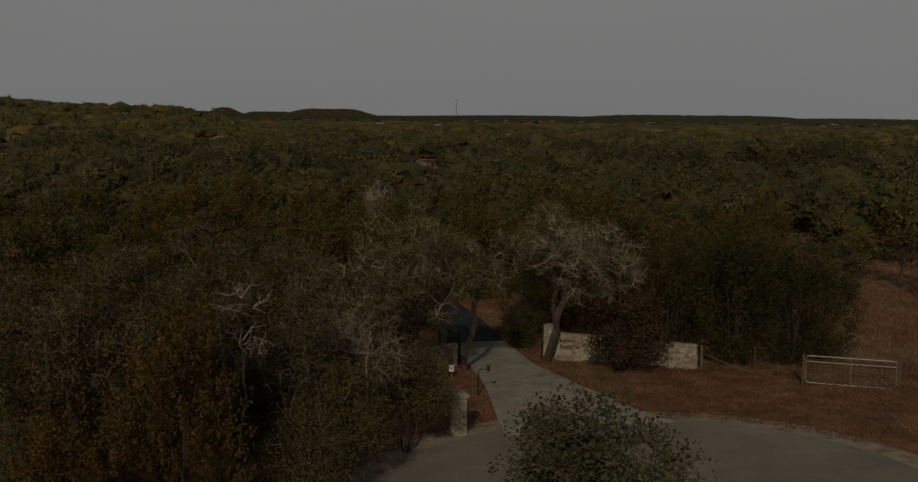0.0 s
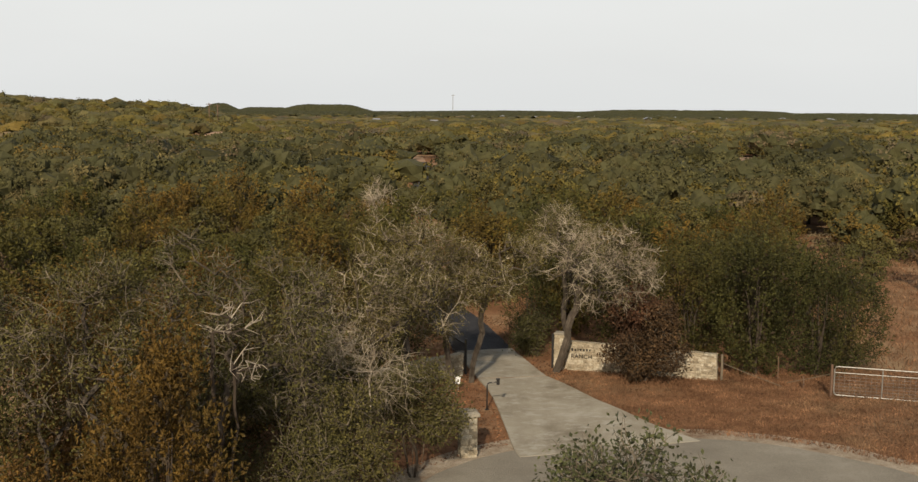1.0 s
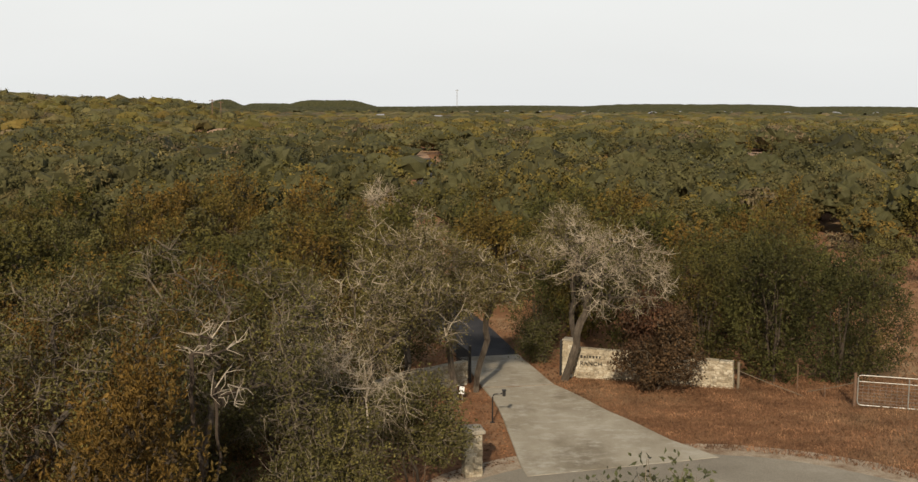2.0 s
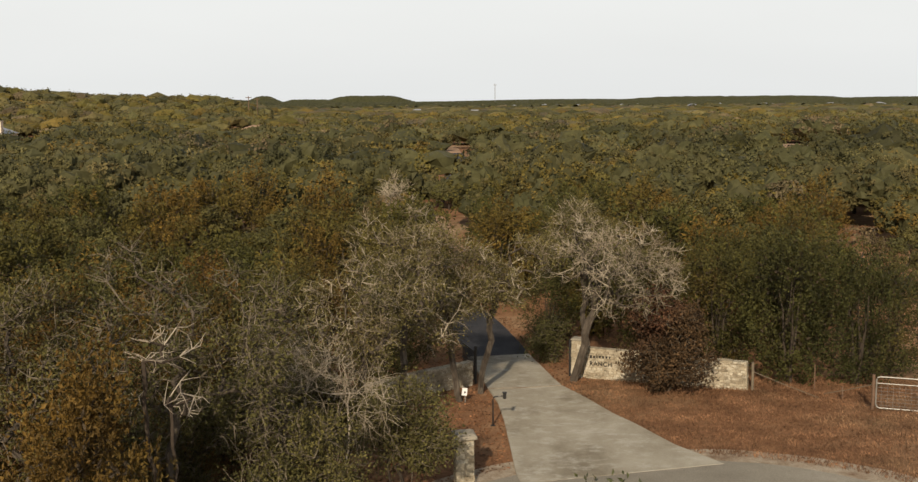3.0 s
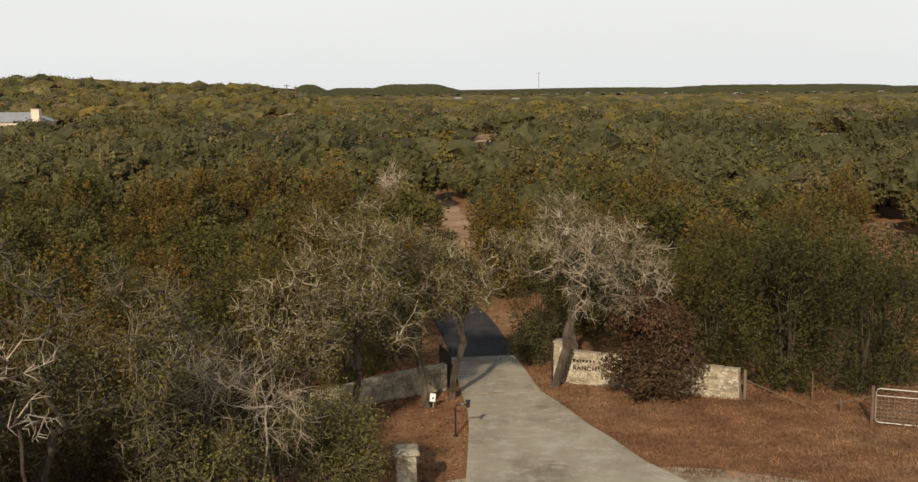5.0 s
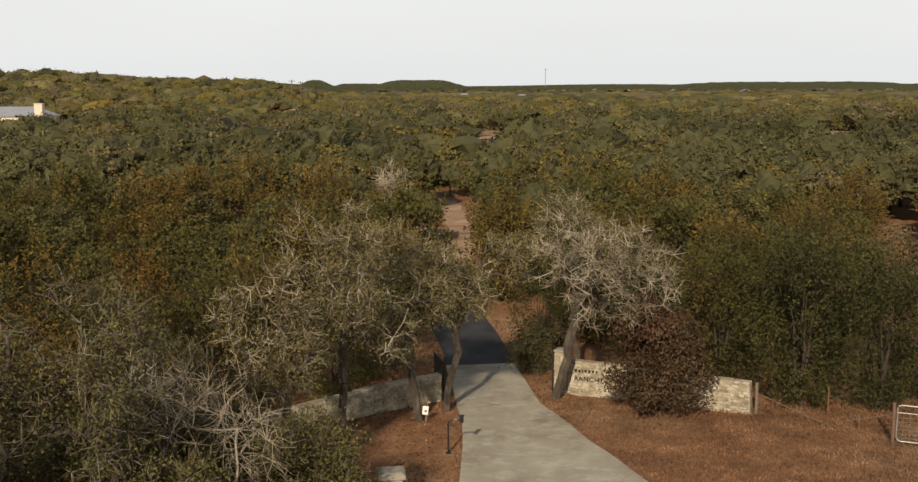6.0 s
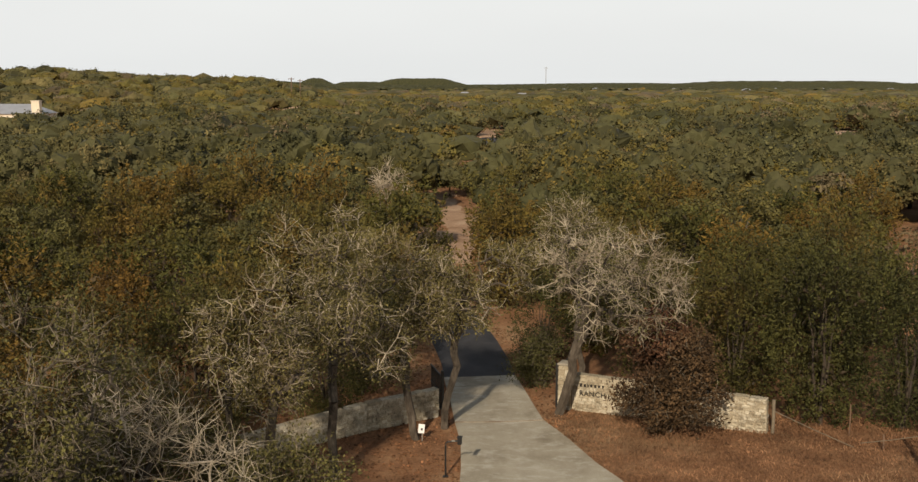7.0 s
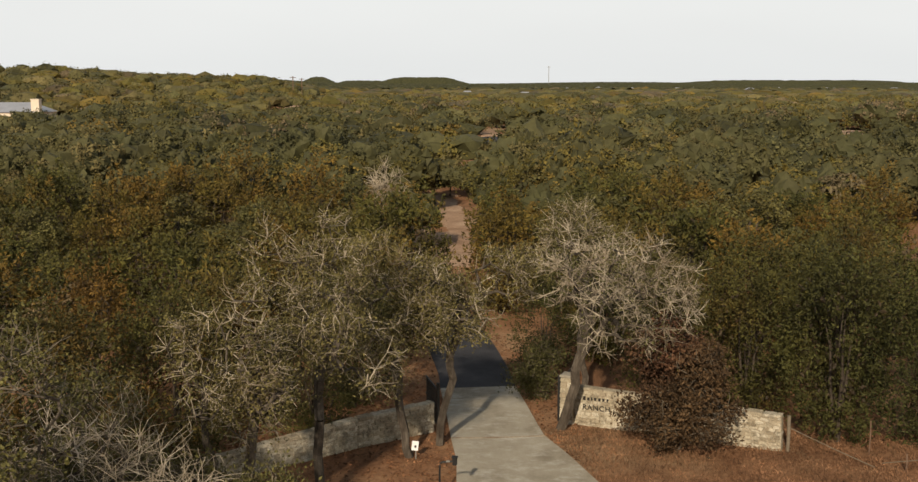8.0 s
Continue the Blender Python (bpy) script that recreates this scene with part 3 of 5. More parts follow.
def oak_meshes(seed, height, radius, clumps, per, size, mat, n_lobes=8, ball=0.42):
    """Rounded broadleaf crown of many leafy clumps on spreading limbs."""
    rng = np.random.default_rng(seed)
    lobes = lobes_tree(rng, height, radius, n_lobes, False)
    P, u = on_lobes(rng, lobes, clumps, 0.62)
    V, Q = clump_leaves(rng, P, ball, per, size)
    segs = [(0, 0, -0.2, 0.05, 0.0, height * 0.3, 0.17, 0.13)]
    for c, r in lobes:
        a, b = np.array([0.05, 0, height * 0.3]), np.array(c)
        m = (a + b) / 2 + rng.normal(0, 0.15, 3)
        segs += [(*a, *m, 0.10, 0.07), (*m, *b, 0.07, 0.03)]
    Vt, Qt = frusta(segs, 6)
    return np_mesh("trunk", Vt, Qt, M_BARK), np_mesh("crown", V, Q, mat)


def dome_template(sub):
    """A unit ball without its underside, as vertex and face arrays."""
    bm = bmesh.new()
    bmesh.ops.create_icosphere(bm, subdivisions=sub, radius=1)
    bmesh.ops.delete(bm, geom=[v for v in bm.verts if v.co.z < -0.45], context="VERTS")
    bm.verts.index_update()
    V, F = np.array([v.co[:] for v in bm.verts]), np.array([[v.index for v in f.verts] for f in bm.faces])
    bm.free()
    return V, F


def lumpy_domes(rng, centres, radii, sub, lumps=9, swell=0.5, sharp=9.0, rough=0.06):
    """Lobed crown bodies, one for each centre, and points with outward ways on their skin."""
    D, F = dome_template(sub)
    n, m = len(centres), len(D)
    L = rng.normal(size=(n, lumps, 3))
    L[:, :, 2] = np.abs(L[:, :, 2]) * 0.8
    L /= np.linalg.norm(L, axis=2, keepdims=True)
    r = 0.70 + swell * np.exp(sharp * (np.einsum("mi,nli->nml", D, L) - 1)).max(2) + rng.normal(0, rough, (n, m))
    V = centres[:, None] + D[None] * radii[:, None] * r[..., None]
    Q = F[None] + (np.arange(n) * m)[:, None, None]
    return V, Q.reshape(-1, 3), D


def skin_leaves(rng, V, D, centres, per, size, tufts=40, bunch=0.6):
    """Leaf sprays bunched into tufts over the skin of the crown bodies."""
    n, m = V.shape[:2]
    at = rng.integers(0, m, (n, tufts))
    big = bunch * rng.uniform(0.6, 1.4, (n, tufts))
    t = np.repeat(np.arange(n), per)
    k = rng.integers(0, tufts, len(t))
    base = V[t, at[t, k]]
    u = base - centres[t]
    u /= np.linalg.norm(u, axis=1, keepdims=True) + 1e-9
    d = rng.normal(size=u.shape)
    d /= np.linalg.norm(d, axis=1, keepdims=True)
    d = np.where(np.sum(d * (u + [0, 0, 0.4]), axis=1, keepdims=True) < -0.2, -d, d)
    C = base + d * (big[t, k] * rng.uniform(0.55, 1.05, len(t)))[:, None] - u * 0.15 * bunch
    return leaf_quads(C, np.cross(d, rng.normal(size=d.shape)) + d * 0.4, size, size * 0.62, rng, d * 0.8 + u, 0.4)


def dome_tree_meshes(seed, height, radius, leaves, size, mat, sub=4, lumps=16, low=0.30):
    """A dense rounded crown: a lobed leafy body, darkened as gap shade, under a coat of single leaves, on a short
    trunk with limbs.
    """
    rng = np.random.default_rng(seed)
    rz = height * (1 - low) * 0.55
    c = np.array([[0.0, 0.0, height - rz * 1.02]])
    R = np.array([[radius, radius * rng.uniform(0.85, 1.0), rz]])
    V, F, D = lumpy_domes(rng, c, R, sub, lumps, 0.46, 26.0, 0.05)
    V += rng.normal(0, 0.13, V.shape)
    Vl, Ql = skin_leaves(rng, V, D, c, leaves, size, 90, 0.52)
    segs = [(0, 0, -0.2, 0.05, 0.0, height * 0.35, 0.17, 0.13)]
    for a in np.arange(5) * 1.256:
        segs.append((0.05, 0, height * 0.33, 0.55 * radius * math.cos(a), 0.55 * radius * math.sin(a), height * 0.62, 0.10, 0.04))
    Vt, Qt = frusta(segs, 6)
    body = np_mesh("inner_foliage", (c + (V[0] - c) * 0.93), F, M_FARDARK_AND_GAPS)
    return np_mesh("trunk", Vt, Qt, M_DARKBARK_AND_SHADE), np_mesh("crown", Vl, Ql, mat), body


def branching(seed, height, radius, lean=(0, 0), trunk=0.14, stems=1, bare=0.33, fill=260, wob=0.10, twigs=4, twig_len=0.45, lobes=8, flat=1.0):
    """A branching skeleton that fills a lobed crown: limbs grow to points spread through it, each from the nearest limb that
    stands already. Returns thick rows, thin rows and the twig tips with their ways."""
    rng = np.random.default_rng(seed)
    z0 = bare * height
    rz = (height - z0) / 2
    mid = np.array([lean[0], lean[1], z0 + rz])
    R = np.array([radius, radius, rz])
    u = rng.normal(size=(lobes, 3))
    u /= np.linalg.norm(u, axis=1, keepdims=True)
    lc = mid + u * R * rng.uniform(0.40, 0.66, (lobes, 1))
    v = rng.normal(size=(fill, 3))
    v /= np.linalg.norm(v, axis=1, keepdims=True)
    P = lc[rng.integers(0, lobes, fill)] + v * R * 0.40 * rng.uniform(0.3, 1.0, (fill, 1)) ** 0.5
    P[:, 2] = np.clip(P[:, 2], 0.3, height)
    nodes, parent = [], []

    def add(p, k):
        nodes.append(p)
        parent.append(k)
        return len(nodes) - 1

    tops = []
    for s in range(stems):
        a = s * math.tau / stems + rng.uniform(0, 1)
        foot = np.array([0.03 * math.cos(a), 0.03 * math.sin(a), -0.2]) * (1 if stems > 1 else 0.001) + np.array([0, 0, -0.2 if stems == 1 else 0])
        out = np.array([math.cos(a), math.sin(a), 0]) * radius * (0.35 if stems > 1 else 0.0)
        goal = np.array([lean[0] * 0.62, lean[1] * 0.62, z0 + rz * 0.55]) + out
        k = add(foot, -1)
        n = max(4, int(goal[2] / 0.45))
        for i in range(1, n + 1):
            f = i / n
            k = add(foot + (goal - foot) * np.array([f ** 0.85, f ** 0.85, f]) + rng.normal(0, wob * 0.7, 3) * np.array([1, 1, 0.2]), k)
        tops.append(goal)
    first_crown = [i for i, p in enumerate(nodes) if p[2] > z0 * 0.8] or list(range(len(nodes)))
    low = np.full(len(nodes), 1e6)
    low[first_crown] = 0
    tips_at = []
    order = np.argsort(np.min([np.linalg.norm(P - g, axis=1) for g in tops], axis=0))
    bias = list(low)
    for i in order:
        A = np.array(nodes)
        d = np.linalg.norm(A - P[i], axis=1) + np.array(bias) + 0.5 * np.clip(A[:, 2] - P[i][2], 0, None)
        k = int(np.argmin(d))
        start = nodes[k]
        L = np.linalg.norm(P[i] - start)
        n = max(1, int(L / 0.32))
        for j in range(1, n + 1):
            f = j / n
            q = start + (P[i] - start) * f + (rng.normal(0, wob, 3) if j < n else 0) + np.array([0, 0, 0.10 * L * math.sin(math.pi * f)])
            k = add(q, k)
            bias.append(0.0)
        tips_at.append(k)
    A = np.array(nodes)
    par = np.array(parent)
    load = np.zeros(len(A))
    load[tips_at] = 1
    for k in range(len(A) - 1, -1, -1):
        if par[k] >= 0:
            load[par[k]] += load[k]
    r = np.maximum(0.009, trunk * (load / load.max()) ** 0.5)
    own = np.nonzero(par >= 0)[0]
    S = np.concatenate([A[par[own]], A[own], np.minimum(r[par[own]], r[own] * 1.6)[:, None], r[own][:, None]], 1)
    # fine twigs
    base = np.repeat(np.concatenate([tips_at, rng.choice(own[r[own] < 0.03], fill // 2)]), twigs)
    m = len(base)
    w = (A[base] - mid) / R
    way = w * 0.8 + rng.normal(0, 0.75, (m, 3)) + np.array([0, 0, 0.15])
    way /= np.linalg.norm(way, axis=1, keepdims=True)
    ln = (twig_len * rng.uniform(0.5, 1.3, m))[:, None]
    a = A[base]
    b = a + way * ln * 0.5
    way2 = way + rng.normal(0, 0.4, (m, 3))
    way2 /= np.linalg.norm(way2, axis=1, keepdims=True)
    c = b + way2 * ln * 0.5
    one = np.ones((m, 1))
    thin = np.concatenate([np.concatenate([a, b, one * 0.010, one * 0.008], 1), np.concatenate([b, c, one * 0.008, one * 0.004], 1)])
    big = S[:, 6] > 0.022
    T = np.concatenate([np.concatenate([c, way2], 1), np.concatenate([b, way], 1)])
    return S[big], np.concatenate([S[~big], thin]), T, rng


def branchy_tree(name, label, category, at, seed, height, radius, leaves=4, leaf=0.085, leaf_mat=None, wood=None, twig=None, cloud=0.22, twig_r=1.0, **kw):
    """A tree of real limbs and twigs, with few or no leaves at the twig ends."""
    thick, thin, T, rng = branching(seed, height, radius, **kw)
    thin = thin.copy()
    thin[:, 6:8] *= twig_r
    ob = thing(name, label, category, (at[0], at[1], float(zg(at[0], at[1]))))
    V, Q = frusta(thick, 6)
    part("trunk", np_mesh("trunk", V, Q, wood or M_BARK), None, ob)
    V, Q = frusta(thin, 3)
    tagged(part("branchwork", np_mesh("branchwork", V, Q, twig or M_TWIG), None, ob), kind="stuff")
    if leaves:
        want = int(leaves * 1000)
        k = rng.integers(0, len(T), want)
        C = T[k, :3] + rng.normal(0, cloud, (want, 3)) * np.array([1, 1, 0.8])
        mid = np.array([T[:, 0].mean(), T[:, 1].mean(), T[:, 2].mean() - 0.8])
        V, Q = leaf_quads(C, T[k, 3:] + rng.normal(0, 0.9, (want, 3)), leaf, leaf * 0.6, rng, (C - mid) / (np.linalg.norm(C - mid, axis=1, keepdims=True) + 0.1), 1.3)
        part("crown", np_mesh("crown", V, Q, leaf_mat or M_SPARSE), None, ob)
    return ob


def plant(name, label, category, meshes, group=""):
    ob = thing(name, label, category, group=group)
    part("trunk", meshes[0], None, ob)
    part("crown", meshes[1], None, ob)
    if len(meshes) > 2:
        part(meshes[2].name.split(".")[0], meshes[2], None, ob)
    return ob


def set_down(ob, x, y, turn, scale, tall=1.0, first=False):
    m = pose(x, y, float(zg(x, y)) - 0.03, 0, 0, turn)
    if first:
        ob.matrix_basis = m
        ob.scale = (scale, scale, scale * tall)
        return ob
    c = copy_thing(ob, m)
    c.scale = (scale, scale, scale * tall)
    return c


USED = []   # (x, y, radius) of the trees that stand so far

# trees beside the entrance, each of its own shape
LBL = "grey-barked oak with sparse small olive leaves"
NEAR = [
    # x, y, seed, height, radius, thousands of leaves, shape
    (-8.8, 20.6, 21, 7.4, 1.9, 8, dict(lean=(0.2, 0.0), stems=2, bare=0.22)),
    (-6.3, 22.6, 22, 7.6, 1.5, 6, dict(lean=(0.0, -0.3), stems=2, bare=0.22)),
    (-4.5, 24.0, 37, 7.3, 1.3, 5, dict(lean=(0.1, 0.0), stems=2, bare=0.22)),
    (-5.1, 28.0, 23, 5.3, 1.5, 7, dict(lean=(-0.2, 0.2), stems=2, bare=0.22)),
    (-2.4, 35.4, 24, 7.2, 2.2, 8, dict(lean=(0.3, -0.5), bare=0.30)),
    (-3.9, 33.0, 25, 6.0, 1.5, 6, dict(lean=(0.2, -0.4), stems=2, bare=0.24)),
    (-0.62, 39.55, 26, 6.0, 2.3, 9, dict(lean=(-0.8, -0.6), bare=0.34)),
    (0.05, 40.85, 27, 6.0, 2.3, 10, dict(lean=(0.9, -0.7), bare=0.46)),
    (4.6, 46.9, 30, 6.6, 2.2, 6, dict(lean=(-0.4, -0.4), bare=0.42)),
    (-12.6, 21.5, 35, 7.0, 2.3, 9, dict(stems=2)),
]
for x, y, seed, h, r, lv, kw in NEAR:
    # oaks from y 30 on: sunlight put into brighter leaf and twig colours
    branchy_tree("oak_tree", LBL, "tree", (x, y), seed, h * 1.13, r * 1.08, lv * 1.15, 0.085, leaf_mat=M_SPARSE if y < 30 else M_SUNLITOAK, wood=M_BARK, twig=M_TWIG if y < 30 else M_PALETWIG, cloud=0.13, fill=200, twigs=3, lobes=7, trunk=0.085 if y < 30 else 0.13, **kw)
    USED.append((x, y, r * 0.6))
branchy_tree("bare_oak_tree", "leaning almost bare grey oak beside the stone pillar", "tree", (3.72, 42.85), 41, 7.8, 3.15, 6.0, 0.075, lean=(1.65, -1.1), bare=0.34, trunk=0.17, wood=M_BARK, twig=M_PALETWIG, cloud=0.3, fill=360, twigs=4, lobes=11)
branchy_tree("dead_tree", "dead bleached shrub of tangled bare twigs", "dead tree", (-2.7, 26.2), 51, 6.0, 1.75, 0, wood=M_DEADWOOD, twig=M_PALETWIG, stems=7, bare=0.34, wob=0.09, trunk=0.026, twig_r=0.55, twig_len=0.6, fill=130, twigs=3, lobes=9)
# dark stems on the next two: the shade they stand in, put into colour
branchy_tree("dead_tree", "dead bleached tree with crooked bare limbs", "dead tree", (-4.5, 26.1), 52, 5.4, 1.3, 0, wood=M_DARKBARK_AND_SHADE, twig=M_DEADWOOD, stems=2, bare=0.5, trunk=0.05, wob=0.12, fill=44, twigs=2, twig_r=0.9, twig_len=0.4)
branchy_tree("dead_tree", "slender dead tree with forked white limbs", "dead tree", (-5.05, 20.1), 53, 7.0, 0.85, 0, wood=M_DARKBARK_AND_SHADE, twig=M_DEADWOOD, stems=2, bare=0.66, trunk=0.045, wob=0.08, fill=22, twigs=2, twig_r=0.9, twig_len=0.4)
branchy_tree("dead_tree", "tall dead twiggy tree behind the oaks", "dead tree", (-6.6, 66.5), 54, 7.2, 1.2, 0, wood=M_BARK, twig=M_PALETWIG, stems=2, bare=0.45, trunk=0.07, fill=60, twig_r=1.4, twig_len=0.7)
SHRUBS = [(-1.45, 27.9, 61, 3.8, 1.6, 11), (-3.2, 24.4, 62, 3.9, 1.7, 11), (-3.6, 29.2, 63, 3.2, 1.6, 10), (-6.2, 25.2, 64, 4.4, 1.6, 10), (-8.2, 23.6, 68, 4.8, 1.6, 9), (-3.5, 21.6, 67, 3.6, 1.5, 9), (-9.6, 18.4, 73, 4.6, 1.5, 8)]
for x, y, seed, h, r, lv in SHRUBS:
    branchy_tree("shrub", "dense olive shrub with grey twigs", "shrub", (x, y), seed, h, r, lv * 0.9, 0.085, wood=M_DARKBARK_AND_SHADE, cloud=0.13, stems=4, bare=0.12, trunk=0.045, fill=150, twigs=3)
branchy_tree("shrub", "low green shrub beside the drive", "shrub", (3.0, 46.6), 65, 1.9, 0.9, 5, 0.10, stems=5, bare=0.1, leaf_mat=M_OAK, trunk=0.03, fill=70, twigs=3)
branchy_tree("oak_tree", "leafy green oak standing beside the turning circle", "tree", (3.1, 13.4), 71, 5.95, 1.75, 13, 0.095, leaf_mat=M_FRONT, cloud=0.12, stems=3, bare=0.35, lean=(0.1, 0.3), twig_len=0.6, fill=200)
branchy_tree("red_bush", "dense dark red and green bush in front of the wall", "bush", (7.25, 41.0), 66, 4.0, 2.05, 17, 0.12, leaf_mat=M_REDBUSH, cloud=0.16, stems=5, bare=0.08, trunk=0.05, fill=160, twigs=3)
USED += [(7.2, 41.2, 1.4), (3.9, 42.5, 1.2), (-2.7, 26.6, 1.2), (-5, 29.2, 1.2), (-1.5, 27.9, 1.2), (-3.4, 31.6, 1), (3.4, 14, 2), (-5.7, 66.5, 1)]

# junipers: near ones in fine foliage
GREEN = plant("juniper_tree", "dense green juniper with foliage to the ground", "tree", juniper_meshes(101, 6.5, 2.1, 360, 28, 0.13, M_JUNIPER_DARK, 8, 0.74), "junipers at the entrance")
GREEN2 = plant("juniper_tree", "dense green juniper with foliage to the ground", "tree", juniper_meshes(102, 6.5, 2.2, 360, 28, 0.13, M_JUNIPER_DARK, 9, 0.74), "junipers at the entrance")
RUST = plant("juniper_tree", "juniper with rusty orange-brown foliage", "tree", juniper_meshes(103, 6.4, 1.9, 330, 28, 0.125, M_JUNIPER_RUST, 7, 0.66), "junipers at the entrance")
first = {GREEN.name: True, GREEN2.name: True, RUST.name: True}
for proto, x, y, turn, sc, tall in [
    (GREEN, 9.9, 44.0, 10, 0.92, 1.03), (GREEN2, 12.5, 42.3, 80, 1.0, 1.10), (GREEN, 15.0, 41.9, 200, 0.95, 1.02), (GREEN2, 16.9, 43.6, 300, 0.85, 0.92),
    (GREEN, 13.4, 46.3, 130, 1.05, 1.10), (GREEN2, 10.6, 47.4, 20, 1.0, 1.05), (GREEN, 17.8, 48.6, 60, 0.8, 0.85), (GREEN2, 14.4, 50.0, 160, 1.0, 1.0), (GREEN, 7.4, 46.6, 250, 0.9, 1.0),
    (RUST, -6.0, 18.7, 0, 0.84, 1.36), (RUST, -7.8, 16.3, 140, 0.72, 1.08), (RUST, -7.0, 20.6, 30, 0.75, 1.2), (RUST, -5.7, 31.4, 55, 0.72, 1.0), (GREEN, -10.6, 20.0, 200, 0.8, 1.0), (GREEN2, -7.4, 31.2, 100, 0.75, 0.9), (RUST, -7.7, 28.4, 250, 0.9, 1.0), (RUST, -10.6, 25.6, 310, 0.95, 1.08), (RUST, -12.4, 31.0, 20, 0.95, 1.05), (RUST, -9.6, 30.5, 70, 0.95, 1.0), (RUST, -12.5, 27.0, 70, 1.0, 1.0),
    (GREEN, -9.2, 34.5, 70, 0.95, 1.0), (GREEN2, -7.2, 38.0, 170, 0.95, 0.97), (RUST, -6.9, 41.4, 210, 0.95, 0.98), (RUST, -10.4, 39.2, 30, 1.0, 1.0), (GREEN2, -13.2, 34.0, 30, 1.0, 1.05),
    (GREEN2, -4.0, 40.9, 33, 0.75, 0.95), (GREEN, 3.0, 51.2, 33, 0.72, 0.9), (GREEN2, -3.6, 44.8, 12, 0.9, 0.95)]:
    set_down(proto, x, y, turn, sc, tall, first.pop(proto.name, False))
    USED.append((x, y, 1.4 * sc))

# the wood behind: lighter trees of several kinds
WOOD = "trees of the wood"
MIDS = [
    (plant("juniper_tree", "olive juniper in the wood behind the entrance", "tree", juniper_meshes(111, 6.0, 2.1, 140, 20, 0.21, M_JUNIPER, 6, 0.75), WOOD), 0.28),
    (plant("juniper_tree", "olive juniper in the wood behind the entrance", "tree", juniper_meshes(112, 6.0, 1.9, 140, 20, 0.21, M_JUNIPER, 7, 0.73), WOOD), 0.26),
    (plant("live_oak_tree", "rounded grey-green live oak in the wood", "tree", oak_meshes(113, 5.8, 2.6, 85, 34, 0.18, M_OAK, 7, 0.5), WOOD), 0.20),
    (plant("live_oak_tree", "rounded grey-green live oak in the wood", "tree", oak_meshes(114, 5.6, 2.4, 85, 34, 0.18, M_OAK, 6, 0.5), WOOD), 0.20),
    (plant("dry_tree", "tan half-bare tree in the wood", "tree", oak_meshes(115, 5.2, 2.2, 85, 26, 0.17, M_TAN, 8), WOOD), 0.06),
]
LIGHTS = [   # deeper in the wood
    (plant("juniper_tree", "olive juniper deeper in the wood", "tree", dome_tree_meshes(121, 5.6, 2.6, 1400, 0.29, M_FARJUNIPER, 4, 34, 0.1), WOOD), 0.36),
    (plant("live_oak_tree", "broad grey-green live oak deeper in the wood", "tree", dome_tree_meshes(123, 5.4, 3.5, 1500, 0.29, M_FAROAK, 4, 30, 0.12), WOOD), 0.25),
    (plant("live_oak_tree", "broad grey-green live oak deeper in the wood", "tree", dome_tree_meshes(124, 5.8, 3.2, 1500, 0.29, M_FAROAK, 4, 26, 0.12), WOOD), 0.23),
    (plant("live_oak_tree", "broad dark live oak deeper in the wood", "tree", dome_tree_meshes(126, 5.8, 3.6, 1500, 0.29, M_FARDARK_AND_GAPS, 4, 32, 0.12), WOOD), 0.10),
    (plant("dry_tree", "tan half-bare tree deeper in the wood", "tree", oak_meshes(125, 4.6, 2.4, 60, 20, 0.28, M_FARTAN, 7, 0.55), WOOD), 0.06),
]


def is_clear(x, y):
    """Where no tree stands: drive, lawn, field and clearings."""
    cx = np.interp(y, [40, 48, 57, 74, 86, 98, 116, 150, 200, 275], [1.8, 0.5, -1.5, -4.6, -5.6, -6.8, -7.6, -8.6, -13.2, -21.2])
    hw = np.interp(y, [40, 48, 60, 74, 98, 116, 140, 150, 196, 210, 275], [3.0, 2.9, 1.2, 1.2, 2.2, 2.0, 1.6, 2.4, 2.6, 1.8, 1.6])
    if y < 280 and abs(x - cx) < hw + 1.0:
        return True
    if y < 44 and -8 < x < 8.5 or y < 41.5 and x > -8:
        return True
    if 36 < y < 78 and x > 18.5 + (y - 44) * 0.14 and x < 40:
        return True
    for (a, b), (c, d) in CLEARINGS:
        if abs(x - a * y / b) < c + 1.0 and b - d - (20 if a > 0 else 9) < y < b + d:
            return True
    if -178 < x < -122 and 226 < y < 292 or -98 < x < -81 and 280 < y < 352:
        return True
    return any((x - a) ** 2 + (y - b) ** 2 < (r + 1.1) ** 2 for a, b, r in USED) if y < 70 else False


first = {p.name: True for p, _ in MIDS + LIGHTS}
rng = np.random.default_rng(7)
y = 43.0
while y < 125:
    deep = y > 80
    kinds = LIGHTS if deep else MIDS
    shares = np.array([s for _, s in kinds])
    gap = 6.0 if deep else 3.6
    x = -0.60 * (y + 12) - 4
    while x < 0.40 * (y + 12) + 6:
        px, py = x + rng.uniform(-0.45, 0.45) * gap, y + rng.uniform(-0.45, 0.45) * gap
        x += gap
        if is_clear(px, py) or (py < 60 and px < -30) or rng.random() < 0.06:
            continue
        w = shares if deep else shares * (np.array([1.0, 1.0, 0.4, 0.4, 0.5]))
        proto = kinds[rng.choice(len(kinds), p=w / w.sum())][0]
        set_down(proto, px, py, rng.uniform(0, 360), rng.uniform(0.7, 1.25), rng.uniform(0.80, 1.10), first.pop(proto.name, False))
    y += gap * 0.9
